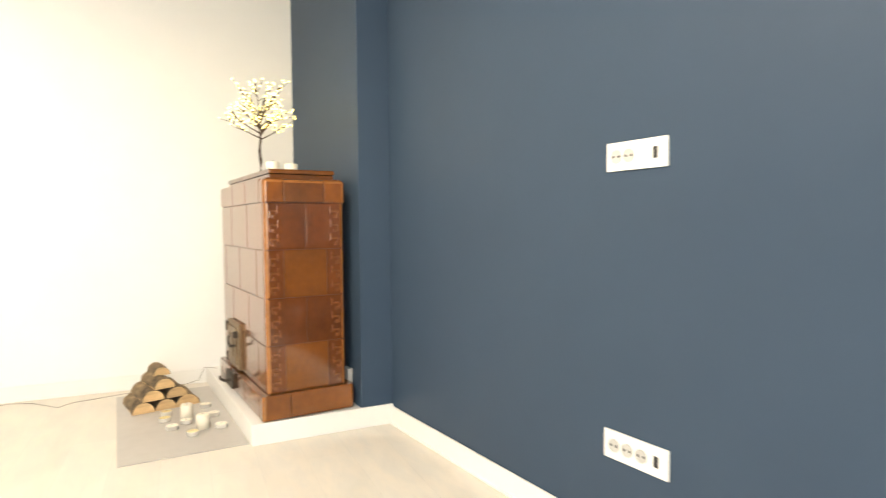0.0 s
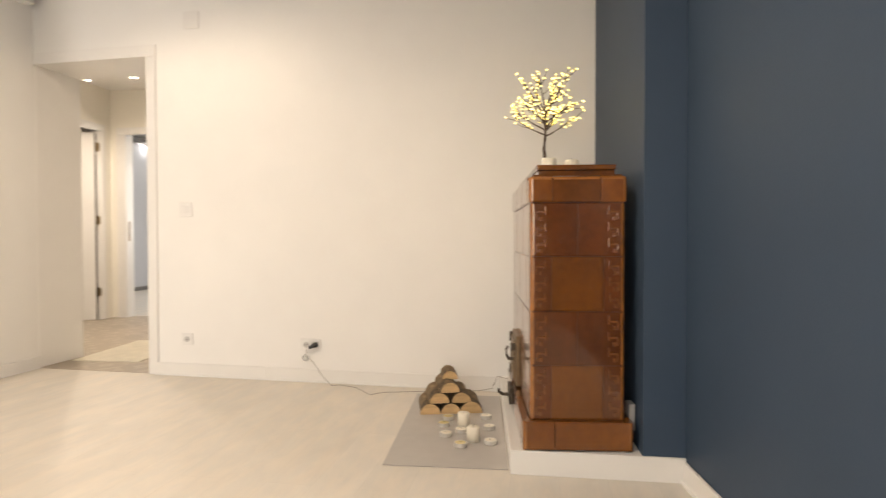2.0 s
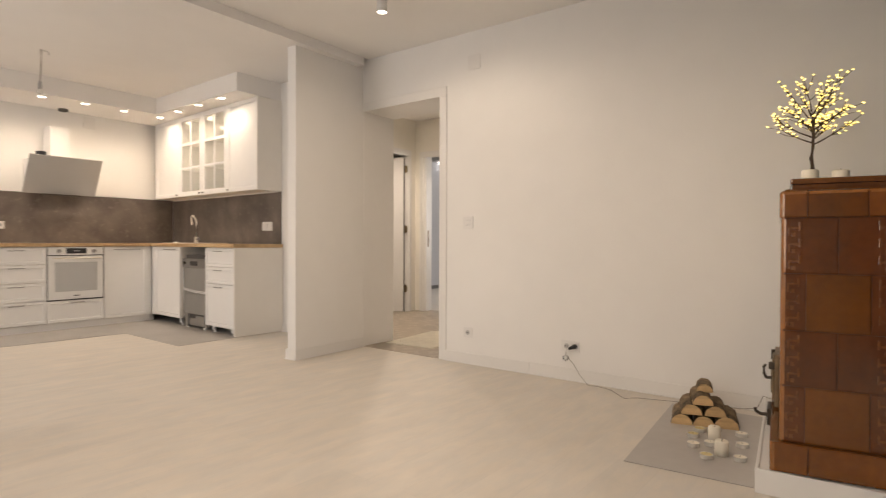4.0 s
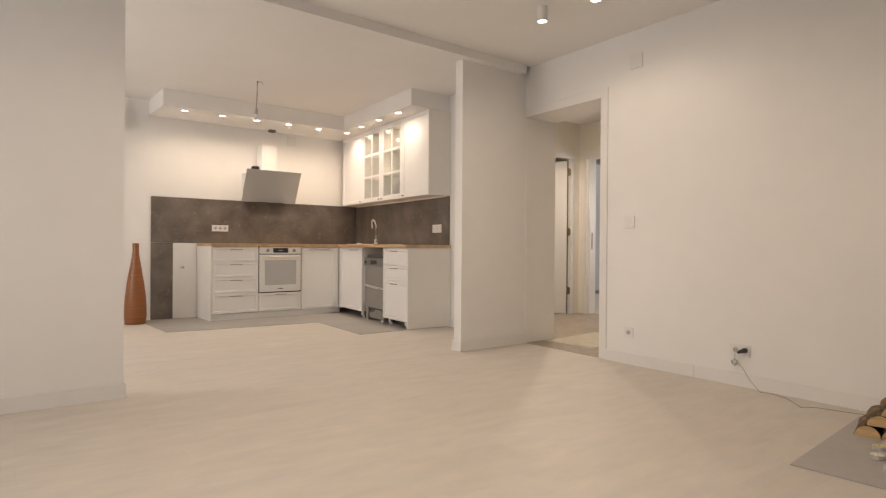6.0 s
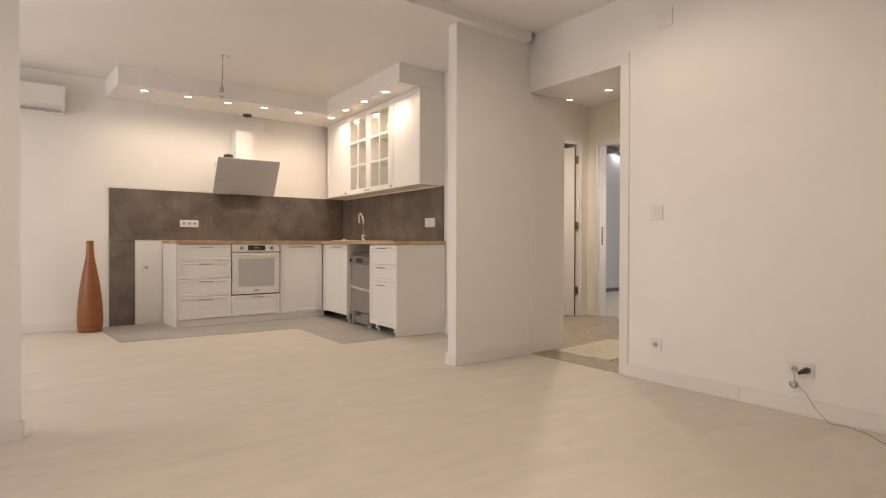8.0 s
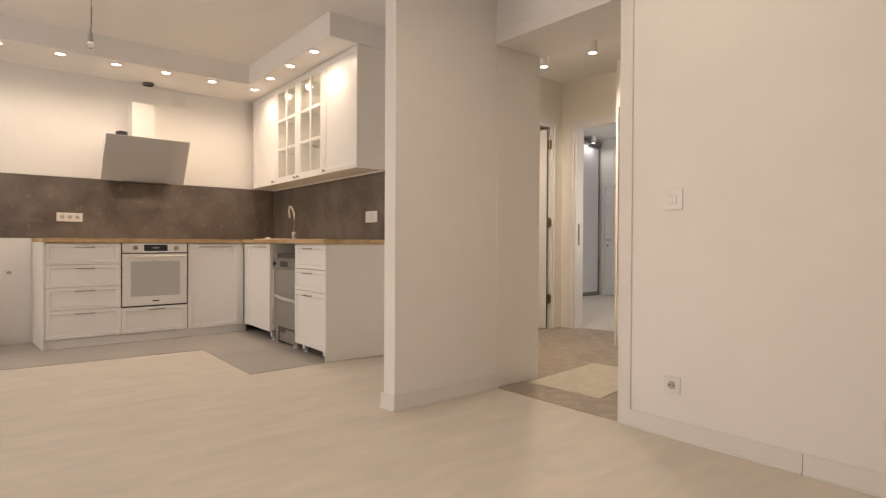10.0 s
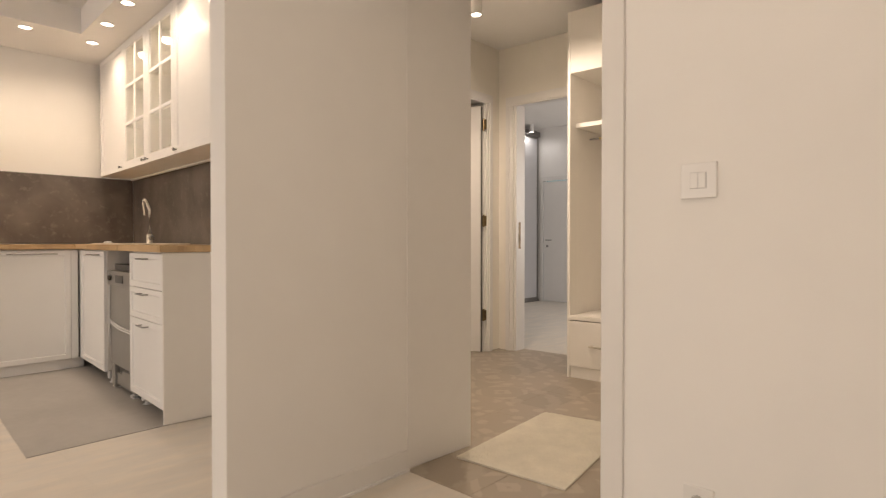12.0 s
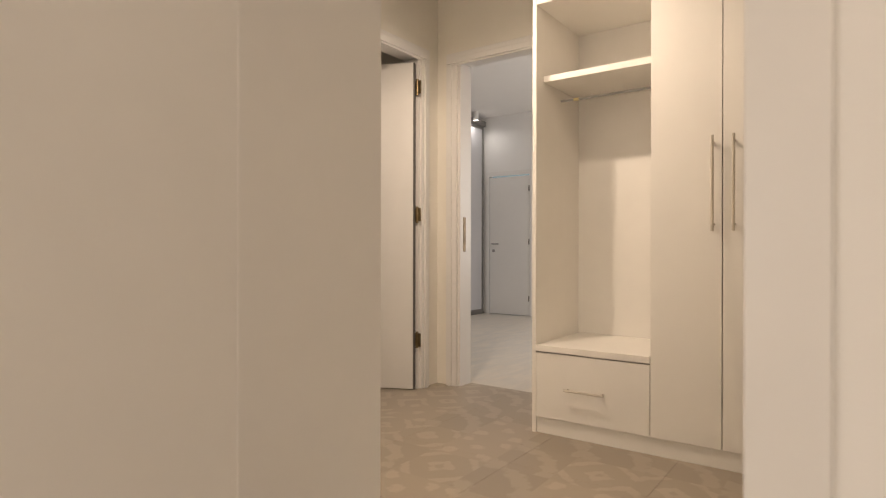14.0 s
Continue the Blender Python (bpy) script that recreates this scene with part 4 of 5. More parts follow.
box(0.06, 0.03, 0.01, 0.12, 0.06, 0.17, 0.004, bm=bm), box(0.3, 0.03, 0.06, 0.5, 0.05, 0.15, 0.003, bm=bm)
part("base_tray", bm, DWGREY, dw, "grey base tray")
for x in (0.09, 0.49):
    foot(dw, x, 0.06, 0.03)

# worktop in two lengths with sink and tap
wt = [(-6.657, 2.18), (BX + 0.022, 2.18), (BX + 0.022, 3.925), (-4.078, 3.743), (-4.023, 4.34), (-6.657, 4.577)]
solid("worktop", prism(wt, 0.9355, 0.972, 0.002), OAK, "light oak worktop running round the kitchen corner", "worktop")
sink = thing("sink", "beige composite sink set into the oak worktop", "sink", on_run(1.83, RUN_0, 0.972), -TH)
bm = box(0.0, 0.06, 0.0005, 0.78, 0.125, 0.010, 0.003)
box(0.0, 0.44, 0.0005, 0.78, 0.52, 0.010, 0.003, bm=bm), box(0.0, 0.125, 0.0005, 0.05, 0.44, 0.010, 0.003, bm=bm)
box(0.40, 0.125, 0.0005, 0.78, 0.44, 0.008, 0.003, bm=bm)
part("rim", bm, SINKM, sink)
part("bowl", box(0.05, 0.125, 0.0004, 0.40, 0.44, 0.0015), SINKM, sink)
bm = lathe([(0.028, 0), (0.028, 0.008), (0.02, 0.012), (0, 0.014)], 16)
part("plug_button", bm, PLASTIC, sink, "white plug button", False, pose(0.3, 0.1, 0.0105))
tap = thing("kitchen_tap", "cream enamelled arched kitchen tap beside the sink", "tap", on_run(1.64, Vector((-4.09, 4.2, 0)), 0.972), -TH)
part("base", lathe([(0.026, 0), (0.026, 0.01), (0.023, 0.02), (0.023, 0.075), (0.014, 0.085)], 20), TAPM, tap, "", True)
arc = [(0, 0, 0.08), (0, 0, 0.27)] + [(-0.06 + 0.06 * math.cos(a), -0.02 * math.sin(a), 0.27 + 0.085 * math.sin(a)) for a in [math.pi * k / 10 for k in range(1, 11)]] + [(-0.122, 0, 0.235)]
part("spout", tube(arc, 0.0115, 0.0105, 12), TAPM, tap, "", True)
part("lever", tube([(0.02, 0, 0.05), (0.07, 0, 0.056), (0.075, 0, 0.06)], 0.016, 0.015, 12), STEEL, tap, "steel side lever")
part("lever_pin", tube([(0.062, 0, 0.07), (0.05, -0.005, 0.115)], 0.003), STEEL, tap)

# splashback boards
sb = thing("splashback", "grey-brown concrete-look splashback boards behind the worktop", "splashback", (0, 0, 0), kind="structure")
part("board", box(-6.6715, 1.628, 0.977, -6.6595, 4.578, 1.556, 0.001), STONE, sb)
part("board", box(-6.6715, 1.628, 0.004, -6.6595, 1.887, 0.975, 0.001), STONE, sb)
bm = box(0.0, 0.0, 0.973, 2.6015, 0.011, 1.5575, 0.001)
ob = part("board", bm, STONE, sb)
ob.matrix_basis = pose(-6.6585, right_wall_y(-6.6585) - 0.0135, 0, 0, 0, -TH)
part("trim_strip", box(-6.6715, 1.628, 1.5565, -6.656, 4.578, 1.5615), ALU, sb, "thin metal edge strip")
solid("wall_access_panel", box(-6.671, 1.889, 0.02, -6.663, 2.179, 0.97, 0.001), TRIM, "plain white board on the wall beside the units", "panel", "structure")


# ---- kitchen: wall units ----
def wall_unit(u1, w, kind, label, knob_right):
    t = thing("wall_cabinet", label, "cabinet", on_run(u1, UP_0), -TH)
    carcass(t, w, 1.563, 2.562, 0.305)
    if kind == "solid":
        f = part("door", shaker(0.002, 1.562, w - 0.002, 2.563, 0.06), LACQ, t)
    else:
        for z in (1.90, 2.225):
            part("shelf", box(0.018, 0.03, z, w - 0.018, 0.29, z + 0.016), MELA, t)
        st = 0.062
        lo, hi = 1.562 + st, 2.563 - st
        f = part("door", ring_frame(0.002, 1.562, w - 0.002, 2.563, st - 0.002, 0.0, 0.02), LACQ, t, "white glazed door frame")
        part("glazing_bar", box(w / 2 - 0.011, 0.002, lo, w / 2 + 0.011, 0.018, hi, 0.002), LACQ, f)
        for k in (1, 2):
            z = lo + (hi - lo) * k / 3
            for a, c in ((st, w / 2 - 0.011), (w / 2 + 0.011, w - st)):
                part("glazing_bar", box(a, 0.003, z - 0.011, c, 0.017, z + 0.011, 0.002), LACQ, f)
        for a, c in ((st, w / 2 - 0.011), (w / 2 + 0.011, w - st)):
            for k in range(3):
                z0, z1 = lo + (hi - lo) * k / 3 + 0.011, lo + (hi - lo) * (k + 1) / 3 - 0.011
                g = part("pane", box(a - 0.002, 0.0085, z0 - 0.002, c + 0.002, 0.0115, z1 + 0.002), GLASS, f, "clear glass pane")
                g.visible_shadow = False
    kx = w - 0.04 if knob_right else 0.04
    bm = lathe([(0.005, 0), (0.005, 0.014), (0.011, 0.018), (0.011, 0.026), (0, 0.028)], 12)
    part("knob", bm, STEEL, f, "small steel knob", False, pose(kx, 0.0, 1.588, 90))
    return t


wall_unit(0.632, 0.62, "solid", "white wall cabinet with a framed door under the downlights", False)
wall_unit(1.213, 0.58, "glass", "white glazed wall cabinet with six panes in its door", False)
wall_unit(1.795, 0.581, "glass", "white glazed wall cabinet with six panes in its door", True)
wall_unit(2.49, 0.694, "solid", "white wall cabinet with a framed door in the corner", True)
solid("cabinet_end_panel", box(0, 0, 1.561, 0.012, 0.305, 2.564, 0.001), MELA, "cream white end panel of the wall cabinets", "panel", place=pose(*on_run(0.0115, UP_0), 0, 0, -TH))
bm = box(0.0, 0.24, 1.546, 2.48, 0.256, 1.5605)
solid("light_rail", bm, MELA, "white rail under the wall cabinets", "trim", place=pose(*on_run(2.49, UP_0), 0, 0, -TH))

# extractor hood
hood = thing("extractor_hood", "slanted grey glass extractor hood with a white chimney", "extractor hood", (-6.66, 3.1, 0))
bm = prism([(-0.385, 0), (0.385, 0), (0.385, 0.012), (-0.385, 0.012)], 0, 0.47, 0.002)
slant = part("glass_front", bm, HOODG, hood, "grey glass front panel", False, Matrix.Translation((0.14, 0, 1.545)) @ pose(0, 0, 0, 0, 0, 90) @ pose(0, 0, 0, 26))
bm = prism([(0.003, -0.33), (0.12, -0.33), (0.12, 0.33), (0.003, 0.33)], 1.60, 1.94, 0.004)
for v in bm.verts:
    if v.co.x > 0.06:
        v.co.x += (v.co.z - 1.60) * 0.42
part("housing", bm, PLASTIC, hood, "white hood housing")
part("chimney", box(0.003, -0.12, 1.941, 0.18, 0.085, 2.335, 0.003), LACQ, hood, "white chimney cover")
part("grease_filter", box(0.12, -0.2, 1.532, 0.2, 0.2, 1.545, 0.002), DARKMETAL, hood)
bm = lathe([(0.054, 0), (0.054, 0.078), (0.046, 0.086), (0, 0.086)], 24)
part("motor_cap", bm, BLACK, hood, "black round cap", False, pose(0.19, -0.215, 1.9405))
bm = lathe([(0.052, 0), (0.052, 0.026), (0.044, 0.028), (0.044, 0.006), (0, 0.006)], 20)
solid("vent_opening", bm, DARK, "dark round duct stub hanging from the dropped ceiling", "vent", place=pose(-6.555, 3.15, SOF, 180, 0, 0))
solid("vent_cover", box(-6.6715, 3.42, 2.40, -6.665, 3.56, 2.54, 0.002), TRIM, "flat white vent cover on the kitchen wall", "vent cover")


# downlights in the dropped edge
def downlight(x, y, z, watts, label="round recessed warm downlight in the dropped ceiling"):
    t = thing("downlight", label, "ceiling light", (x, y, z), group="kitchen downlights")
    part("ring", lathe([(0.043, -0.0065), (0.048, -0.004), (0.048, -0.0005), (0.038, -0.0005), (0.038, -0.0065)], 20, ring=True), TRIM, t)
    part("lamp", lathe([(0.0375, -0.0045), (0.0375, -0.001)], 20), LAMPW, t, "glowing warm lamp")
    spot_lamp((x, y, z - 0.015), watts, WARM, 166, 0.75, 0.035)


for x, y in ((-6.075, 1.87), (-6.06, 2.31), (-6.06, 2.745), (-6.03, 3.165), (-6.035, 3.605), (-6.04, 4.05), (-5.525, 3.985), (-5.01, 3.935), (-4.50, 3.89)):
    downlight(x, y, SOF, P_DOWN)


def ceiling_spot(place, top, watts, label, group, mat=LAMPW, r=0.038, colour=WARM):
    x, y, z = place
    t = thing("ceiling_spotlight", label, "ceiling light", (x, y, z), group=group)
    part("housing", lathe([(r, 0.0), (r, top - z), (r * 0.4, top - z), (r * 0.4, top - z - 0.002), (r - 0.004, top - z - 0.004), (r - 0.004, 0.0)], 20, ring=True), TRIM, t, "white cylinder housing")
    part("lamp", lathe([(r - 0.0045, 0.003), (r - 0.0045, 0.009)], 20), mat, t, "glowing lamp")
    spot_lamp((x, y, z - 0.012), watts, colour, 179, 0.55, 0.035)


# the pair at y = 1.1 is added, unseen, to light the white wall evenly
for x, y in ((-1.57, 3.19), (-1.09, 3.19), (-0.45, 1.1), (0.05, 1.1)):
    ceiling_spot((x, y, 2.62), CEILING, P_LIVING * (0.27 if y > 2 else 1.22), "white cylinder ceiling spotlight, switched on, two real and two added fill lamps", "living room spotlights")
ceiling_spot((-2.81, 5.475, 2.5), HALL_CEILING, P_HALL * 0.52, "white cylinder hall spotlight, switched on", "hall spotlights", colour=(1.0, 0.82, 0.64))
ceiling_spot((-3.315, 5.485, 2.5), HALL_CEILING, P_HALL * 1.4, "white cylinder hall spotlight, switched on", "hall spotlights", colour=(1.0, 0.82, 0.64))
ceiling_spot((-6.10, 10.45, 2.76), BED_CEILING, P_BED, "white cylinder bedroom spotlight, switched on", "bedroom spotlights", LAMPC, colour=(1.0, 0.95, 0.9))

cord = thing("bare_bulb_cord", "bare bulb holder hanging on a thin cord from the ceiling", "pendant light", (-4.965, 2.33, KITCHEN_CEILING))
part("cord", tube([(0, 0, 0), (0.012, 0, -0.03), (0.008, 0, -0.12), (-0.012, 0.004, -0.22), (-0.02, 0, -0.285)], 0.0045), LEAD, cord, "thin brown cord")
part("cord_end", tube([(0, 0, -0.002), (0.02, 0.03, -0.012), (0.02, 0.055, -0.006), (0.018, 0.06, -0.035)], 0.002), TWIG, cord)
bm = lathe([(0.014, -0.355), (0.017, -0.35), (0.017, -0.31), (0.009, -0.285), (0.0, -0.283)], 16)
bmesh.ops.translate(bm, vec=(-0.02, 0, 0), verts=bm.verts)
part("bulb_holder", bm, GREYP, cord, "grey bulb holder")
bm = lathe([(0.0, -0.41), (0.016, -0.402), (0.024, -0.385), (0.02, -0.365), (0.013, -0.352)], 16)
bmesh.ops.translate(bm, vec=(-0.02, 0, 0), verts=bm.verts)
part("bulb", bm, GLASS, cord, "clear bulb", True)

# floor vase
prof = [(0.0, 0), (0.108, 0), (0.114, 0.01), (0.122, 0.1), (0.121, 0.2), (0.111, 0.34), (0.094, 0.48), (0.072, 0.62), (0.052, 0.73), (0.040, 0.82), (0.0355, 0.88), (0.036, 0.955), (0.034, 0.965), (0.028, 0.965), (0.028, 0.9), (0.0, 0.88)]
dense = []
for (r0, z0), (r1, z1) in zip(prof, prof[1:]):
    k = max(1, int((z1 - z0) / 0.03))
    dense += [(r0 + (r1 - r0) * i / k, z0 + (z1 - z0) * i / k) for i in range(k)]
bm = lathe(dense + [prof[-1]], 32)
for v in bm.verts:
    v.co += v.co.normalized() * 0.0015 * math.sin(v.co.z * 210 + 2 * math.sin(v.co.z * 40))
solid("floor_vase", bm, VASEM, "tall red-brown bottle-shaped floor vase with horizontal ribs", "vase", smooth=True, place=pose(-6.40, 1.408, 0))

# air conditioner at the far end of the kitchen wall
ac = thing("air_conditioner", "white wall-mounted air conditioner seen end-on", "air conditioner", (-6.672, 0.777, 2.30))
bm = prism([(0.0, 0.0), (0.0, 0.30), (0.14, 0.30), (0.19, 0.27), (0.20, 0.08), (0.12, 0.0)], -0.42, 0.42)
bmesh.ops.transform(bm, matrix=Matrix(((1, 0, 0, 0), (0, 0, 1, 0), (0, 1, 0, 0), (0, 0, 0, 1))), verts=bm.verts)
part("casing", bm, PLASTIC, ac)
part("louvre", box(0.13, -0.38, 0.004, 0.19, 0.38, 0.012), GREYP, ac)


# ---- switches and sockets ----
def plate(name, label, place, turn, w, h, mods, kind="socket"):
    """A wall plate with its inserts; local x along the wall, y into it."""
    t = thing(name, label, "switch" if kind == "switch" else "socket", place, turn)
    bm = box(-w / 2, -0.009, -h / 2, w / 2, 0.0, h / 2, 0.003)
    part("cover_plate", bm, PLASTIC, t)
    for i, m in enumerate(mods):
        x = (i - (len(mods) - 1) / 2) * (w - 0.03) / max(len(mods), 1)
        if m == "s":
            b2 = lathe([(0.0195, 0), (0.0195, 0.003), (0.017, 0.003), (0.017, 0.0012), (0, 0.0012)], 20)
            s = part("socket_well", b2, WELL, t, "", False, pose(x, -0.0092, 0, 90))
            for dx in (-0.0095, 0.0095):
                part("pin_hole", box(x + dx - 0.003, -0.0125, -0.003, x + dx + 0.003, -0.0101, 0.003), BLACK, t)
        elif m == "k":
            part("rocker_gap", box(x - 0.0228, -0.0096, -0.0228, x + 0.0228, -0.0085, 0.0228), GREYP, t)
            part("rocker", box(x - 0.022, -0.0125, -0.022, x + 0.022, -0.0085, 0.022, 0.002), PLASTIC, t)
            part("rocker_split", box(x - 0.0006, -0.0130, -0.021, x + 0.0006, -0.0120, 0.021), GREYP, t)
        elif m == "d":
            part("data_port", box(x - 0.008, -0.0105, -0.016, x + 0.008, -0.0088, 0.016, 0.001), BLACK, t, "dark media port")
    return t


WT = math.degrees(math.atan(-0.055))
plate("light_switch", "white double light switch beside the hall doorway", (-1.444, white_y(-1.444), 1.165), WT, 0.10, 0.10, "k", "switch")
plate("wall_socket", "white single wall socket above the baseboard", (-1.44, white_y(-1.44), 0.258), WT, 0.085, 0.085, "s")
plate("wall_socket", "white double wall socket with a black plug in it", (-0.52, white_y(-0.52), 0.249), WT, 0.142, 0.082, "ss")
plate("kitchen_socket", "white triple socket on the stone splashback", (-6.6594, 2.478, 1.177), 90, 0.215, 0.085, "sss")
plate("kitchen_socket", "white single socket low on the wall beside the units", (-6.6628, 2.005, 0.657), 90, 0.075, 0.085, "s")
plate("kitchen_switch", "white switch plate on the splashback beside the sink", (-4.325, right_wall_y(-4.325) - 0.014, 1.175), -TH, 0.20, 0.10, "k", "switch")
BT = -90 + math.degrees(math.atan(0.112))
plate("media_plate", "long white media plate on the navy wall at screen height", (blue_x(1.222), 1.222 + 0.008, 1.192), BT, 0.208, 0.082, "sskd")
plate("media_plate", "long white four-way socket plate low on the navy wall", (blue_x(1.227), 1.227, 0.345), BT, 0.225, 0.085, "sssd")
solid("vent_cover", box(-0.06, -0.008, -0.06, 0.06, 0, 0.06, 0.002), TRIM, "flat square white vent cover high on the wall", "vent cover", place=pose(-1.39, white_y(-1.39), 2.475, 0, 0, WT))

# the tree's plug and its lead along the floor
plug = thing("plug_lead", "thin dark lead from a black plug trailing to the stove", "power lead", (-0.50, white_y(-0.5) - 0.01, 0.25))
part("plug", tube([(0.018, 0.0, 0.002), (0.018, -0.022, 0.002), (0.012, -0.036, 0.0), (0.0, -0.042, -0.006), (-0.012, -0.042, -0.014)], 0.018, 0.009, 14), BLACK, plug, "black plug")
wy = white_y(-0.5) - 0.01
pts = [(-0.53, wy - 0.045, 0.235), (-0.53, wy - 0.05, 0.19), (-0.47, wy - 0.06, 0.14), (-0.42, wy - 0.07, 0.07), (-0.34, wy - 0.1, 0.008), (-0.29, 4.0, 0.005), (-0.17, 3.95, 0.005), (-0.03, 3.79, 0.005), (0.0, 3.80, 0.012), (0.04, 3.86, 0.006), (0.12, 3.88, 0.005), (0.26, 3.90, 0.009), (0.45, 3.94, 0.008), (0.62, 3.97, 0.008), (0.70, 3.99, 0.02), (0.735, 3.96, 0.105), (0.80, 3.9, 0.105)]
o = Vector((-0.50, wy, 0.25))
fine = []
for a, c in zip(pts, pts[1:]):
    for k in range(3):
        fine.append(Vector(a).lerp(Vector(c), k / 3) - o)
fine.append(Vector(pts[-1]) - o)
part("lead", tube([tuple(p) for p in fine], 0.0017, steps=6), LEAD, plug, "thin grey-brown lead")
bm = bmesh.new()
bmesh.ops.create_icosphere(bm, subdivisions=1, radius=0.026)
solid("glass_knob", bm, GLASS, "small clear faceted ball hanging below the socket", "ornament", place=pose(-0.545, white_y(-0.545) - 0.03, 0.165))


# ---- hall ----
ward = thing("hall_wardrobe", "white hall wardrobe with an open coat niche and two tall doors", "wardrobe", (-3.048, 6.222, 0))
WW, WD, WH = 1.85, 0.56, 2.66
part("side_panel", box(0, 0.0, 0.0, 0.022, WD, WH, 0.001), MELA, ward)
part("plinth", box(0.0225, 0.012, 0.0, WW, 0.03, 0.082, 0.001), MELA, ward)
part("divider", box(0.602, 0.02, 0.083, 0.62, WD, 2.2, 0.001), MELA, ward)
part("back_panel", box(0.022, WD - 0.006, 0.083, WW, WD, WH), MELA, ward)
dr = part("drawer", box(0.024, 0.0, 0.086, 0.601, 0.02, 0.418, 0.0015), MELA, ward)
part("handle", bar_handle(0.29, 0.247, 0.2, False, 0.006, 0.032), NICKEL, dr, "steel bar handle")
part("bench_board", box(0.0225, -0.004, 0.424, 0.6015, WD - 0.007, 0.456, 0.0015), MELA, ward)
part("hat_shelf", box(0.0225, 0.085, 1.833, 0.6015, WD - 0.007, 1.865, 0.0015), MELA, ward)
rail = part("coat_rail", tube([(0.024, 0.30, 1.775), (0.60, 0.30, 1.775)], 0.0065), GREYP, ward, "thin steel coat rail")
for x in (0.10, 0.52):
    part("tape", tube([(x, 0.30, 1.775), (x + 0.03, 0.30, 1.775)], 0.0085), MELTED, rail, "yellow tape")
bm = box(0.0225, 0.0, 2.215, 0.6015, 0.02, WH, 0.0015)
box(0.0225, 0.021, 2.215, 0.6015, WD - 0.007, 2.233, bm=bm)
part("top_cupboard", bm, MELA, ward)
for x0, x1, hx in ((0.604, 0.905, 0.872), (0.909, 1.21, 0.955), (1.214, 1.53, 1.49), (1.533, 1.848, 1.58)):
    d = part("door", box(x0, 0.0, 0.086, x1, 0.019, 2.655, 0.0015), MELA, ward)
    part("handle", bar_handle(hx, 1.235, 0.41, True, 0.0065, 0.034), NICKEL, d, "long steel bar handle")

# shaggy rug
rug = thing("rug", "cream shaggy rug lying on the hall tiles", "rug", (-2.36, 4.87, 0.003))
plan = [(-0.25, -0.42), (0.30, -0.405), (0.05 + 0.12, 0.51), (-0.32, 0.45)]
part("backing", prism(plan, 0.0, 0.008), RUG, rug)
random.seed(9)
verts, faces = [], []
a0, b0, c0, d0 = [Vector((*p, 0.008)) for p in plan]
for _ in range(11000):
    s, q = random.random(), random.random()
    p = a0.lerp(b0, s).lerp(d0.lerp(c0, s), q)
    ang = random.uniform(0, 6.283)
    lean = Vector((math.cos(ang), math.sin(ang), 0)) * random.uniform(0.008, 0.016)
    side = Vector((-lean.y, lean.x, 0)).normalized() * 0.0028
    i = len(verts)
    verts += [tuple(p + side), tuple(p - side), tuple(p + lean + Vector((0, 0, random.uniform(0.002, 0.005))))]
    faces.append((i, i + 1, i + 2))
me = bpy.data.meshes.new("shag_surface")
me.from_pydata(verts, [], faces)
me.materials.append(RUG)
pile = new("shag_surface", me)
pile.parent = rug
tagged(pile, "tufted cream pile", kind="stuff")

# ---- bedroom seen through the doorways ----
sl = thing("sliding_wardrobe", "tall sliding wardrobe with pale grey panels in aluminium frames", "wardrobe", (-6.2, 10.83, 0))
part("carcass", box(-0.66, -2.6, 0.0, -0.06, 0.0, 2.80), MELA, sl)
part("top_rail", box(-0.06, -2.6, 2.74, 0.03, 0.0, 2.82, 0.002), ALU, sl, "aluminium top rail")
part("bottom_rail", box(-0.06, -2.6, 0.0, 0.01, 0.0, 0.03, 0.002), ALU, sl)
for y0, y1, o in ((-2.6, -1.30, -0.03), (-1.31, -0.02, 0.0)):
    d = part("sliding_door", box(o - 0.03, y0 + 0.035, 0.07, o - 0.004, y1 - 0.035, 2.70), SLIDE, sl, "pale grey sliding panel")
    bm = box(o - 0.034, y0, 0.03, o + 0.004, y0 + 0.034, 2.74, 0.002)
    box(o - 0.034, y1 - 0.034, 0.03, o + 0.004, y1, 2.74, 0.002, bm=bm), box(o - 0.034, y0 + 0.034, 0.03, o + 0.002, y1 - 0.034, 0.07, bm=bm), box(o - 0.034, y0 + 0.034, 2.70, o + 0.002, y1 - 0.034, 2.74, bm=bm)
    part("door_frame", bm, ALU, d, "aluminium door frame")

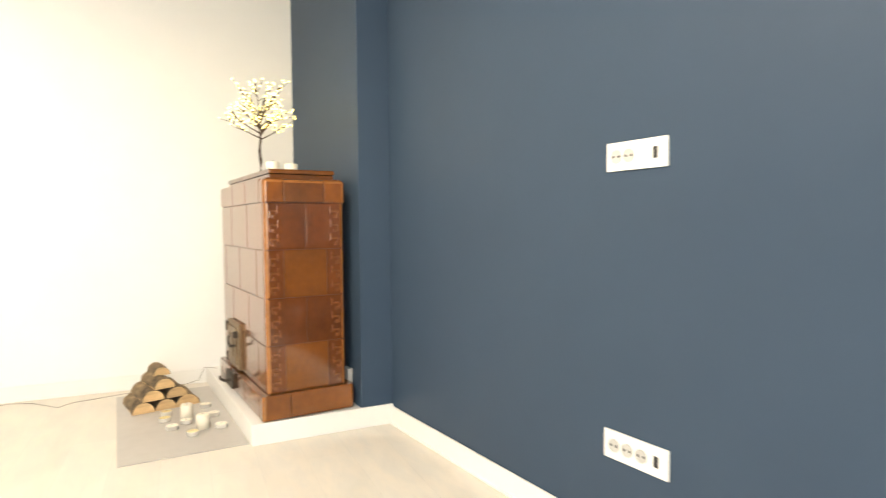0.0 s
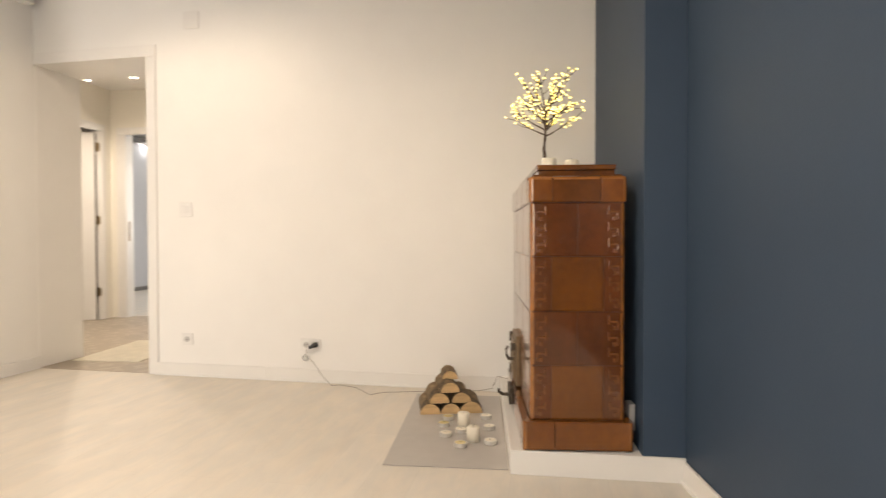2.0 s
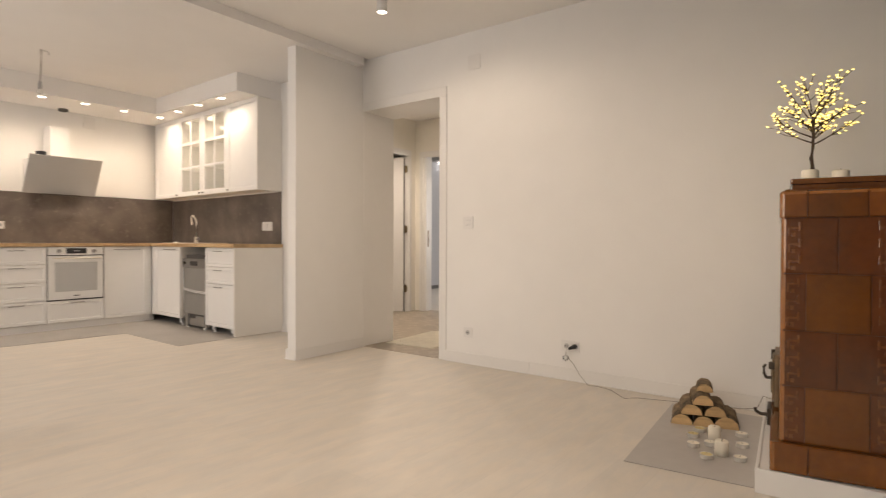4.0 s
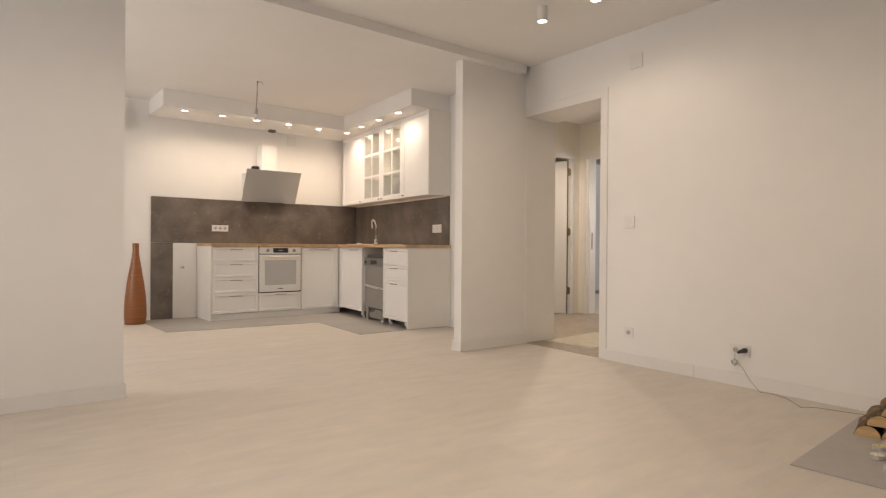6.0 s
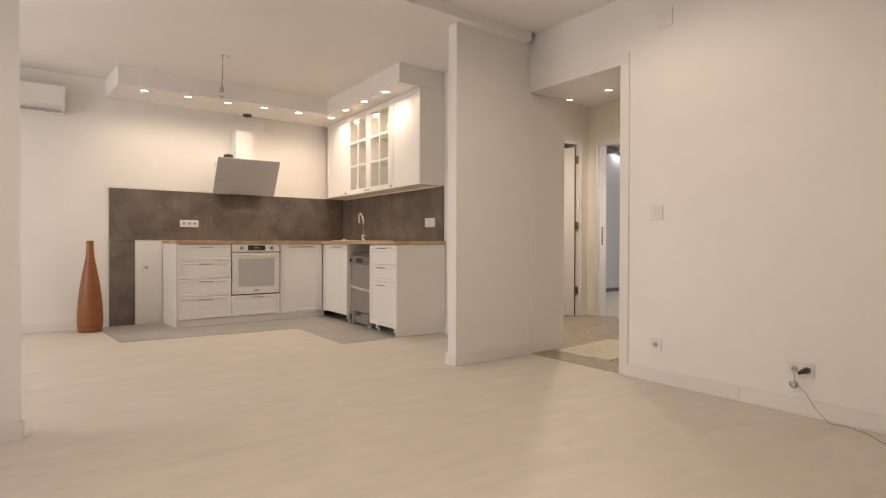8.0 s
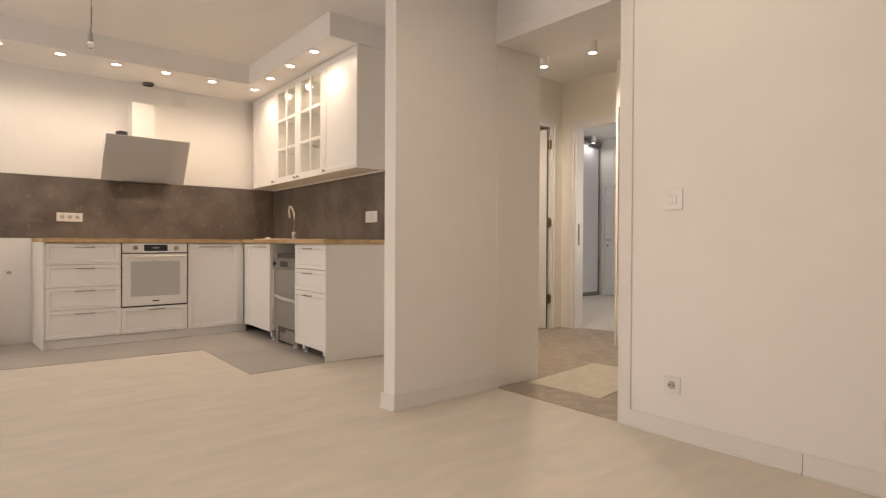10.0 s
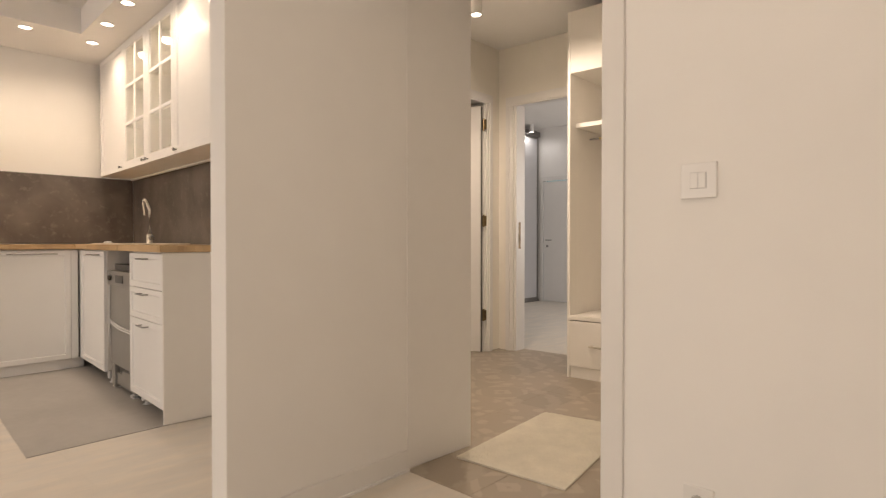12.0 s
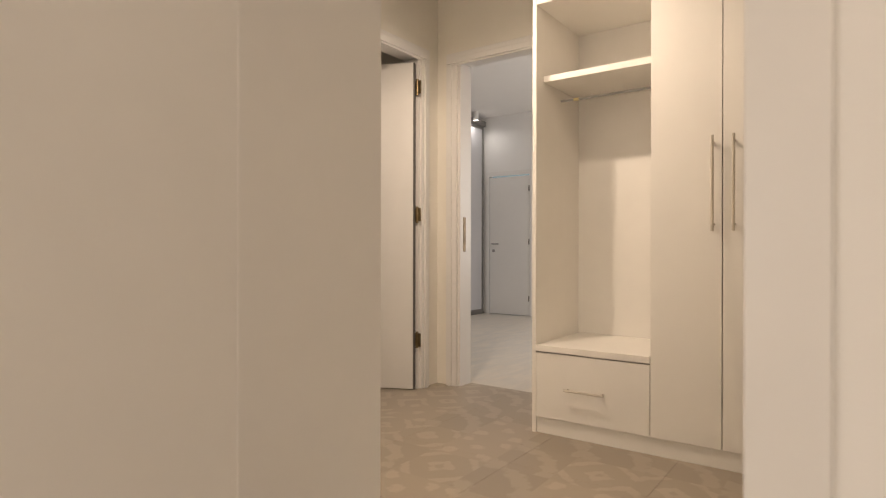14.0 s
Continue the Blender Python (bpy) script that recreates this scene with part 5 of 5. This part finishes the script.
bd = thing("door_4", "closed white bedroom door with a steel lever handle", "door", (0, 0, 0), kind="structure")
part("door_leaf", box(-6.105, 10.845, 0.008, -5.465, 10.885, 1.985, 0.002), TRIM, bd)
for b in ((-6.17, 10.835, 0, -6.112, 10.8485, 2.0), (-5.458, 10.835, 0, -5.385, 10.8485, 2.0), (-6.17, 10.835, 2.0005, -5.385, 10.8485, 2.07)):
    casing_strip("casing", bd, *b)
part("handle", tube([(-6.04, 10.845, 1.02), (-6.04, 10.79, 1.02), (-5.93, 10.785, 1.02)], 0.009), STEEL, bd, "steel lever handle")
part("keyhole", box(-6.06, 10.838, 0.90, -6.02, 10.845, 0.94, 0.003), STEEL, bd)
for z in (0.25, 1.05, 1.8):
    part("hinge", tube([(-5.462, 10.84, z - 0.04), (-5.462, 10.84, z + 0.04)], 0.01), DARKMETAL, bd)

# ---- hall floor tiles ----
hall_floor = bpy.data.objects["floor_hall"]
TS = 0.6
me = None
for i in range(-8, 0):
    for j in range(0, 5):
        x, y = -1.12 + i * TS, 3.96 + j * TS
        if x + TS < -4.3 or x > -0.9:
            continue
        if me is None:
            bm = box(0.0004, 0.0004, -0.006, TS - 0.0004, TS - 0.0004, 0.0)
            tops = [e for e in bm.edges if all(v.co.z > -0.0001 for v in e.verts)]
            bmesh.ops.bevel(bm, geom=tops, offset=0.0007, segments=1, affect="EDGES")
            me = bpy.data.meshes.new("tile")
            bm.to_mesh(me)
            bm.free()
            me.materials.append(HTILE)
        if y < 4.2:
            x0, x1 = max(x, -2.679), min(x + TS, -1.721)
            if x1 - x0 < 0.05:
                continue
            lo0, lo1 = white_y(x0) + 0.005, white_y(x1) + 0.005
            bm = prism([(x0 + 0.001, lo0), (x1 - 0.001, lo1), (x1 - 0.001, y + TS - 0.001), (x0 + 0.001, y + TS - 0.001)], -0.004, 0.002)
            t = link_mesh("tile", bm, HTILE)
        else:
            t = new("tile", me)
            t.matrix_basis = pose(x, y, 0.002)
        t.parent = hall_floor
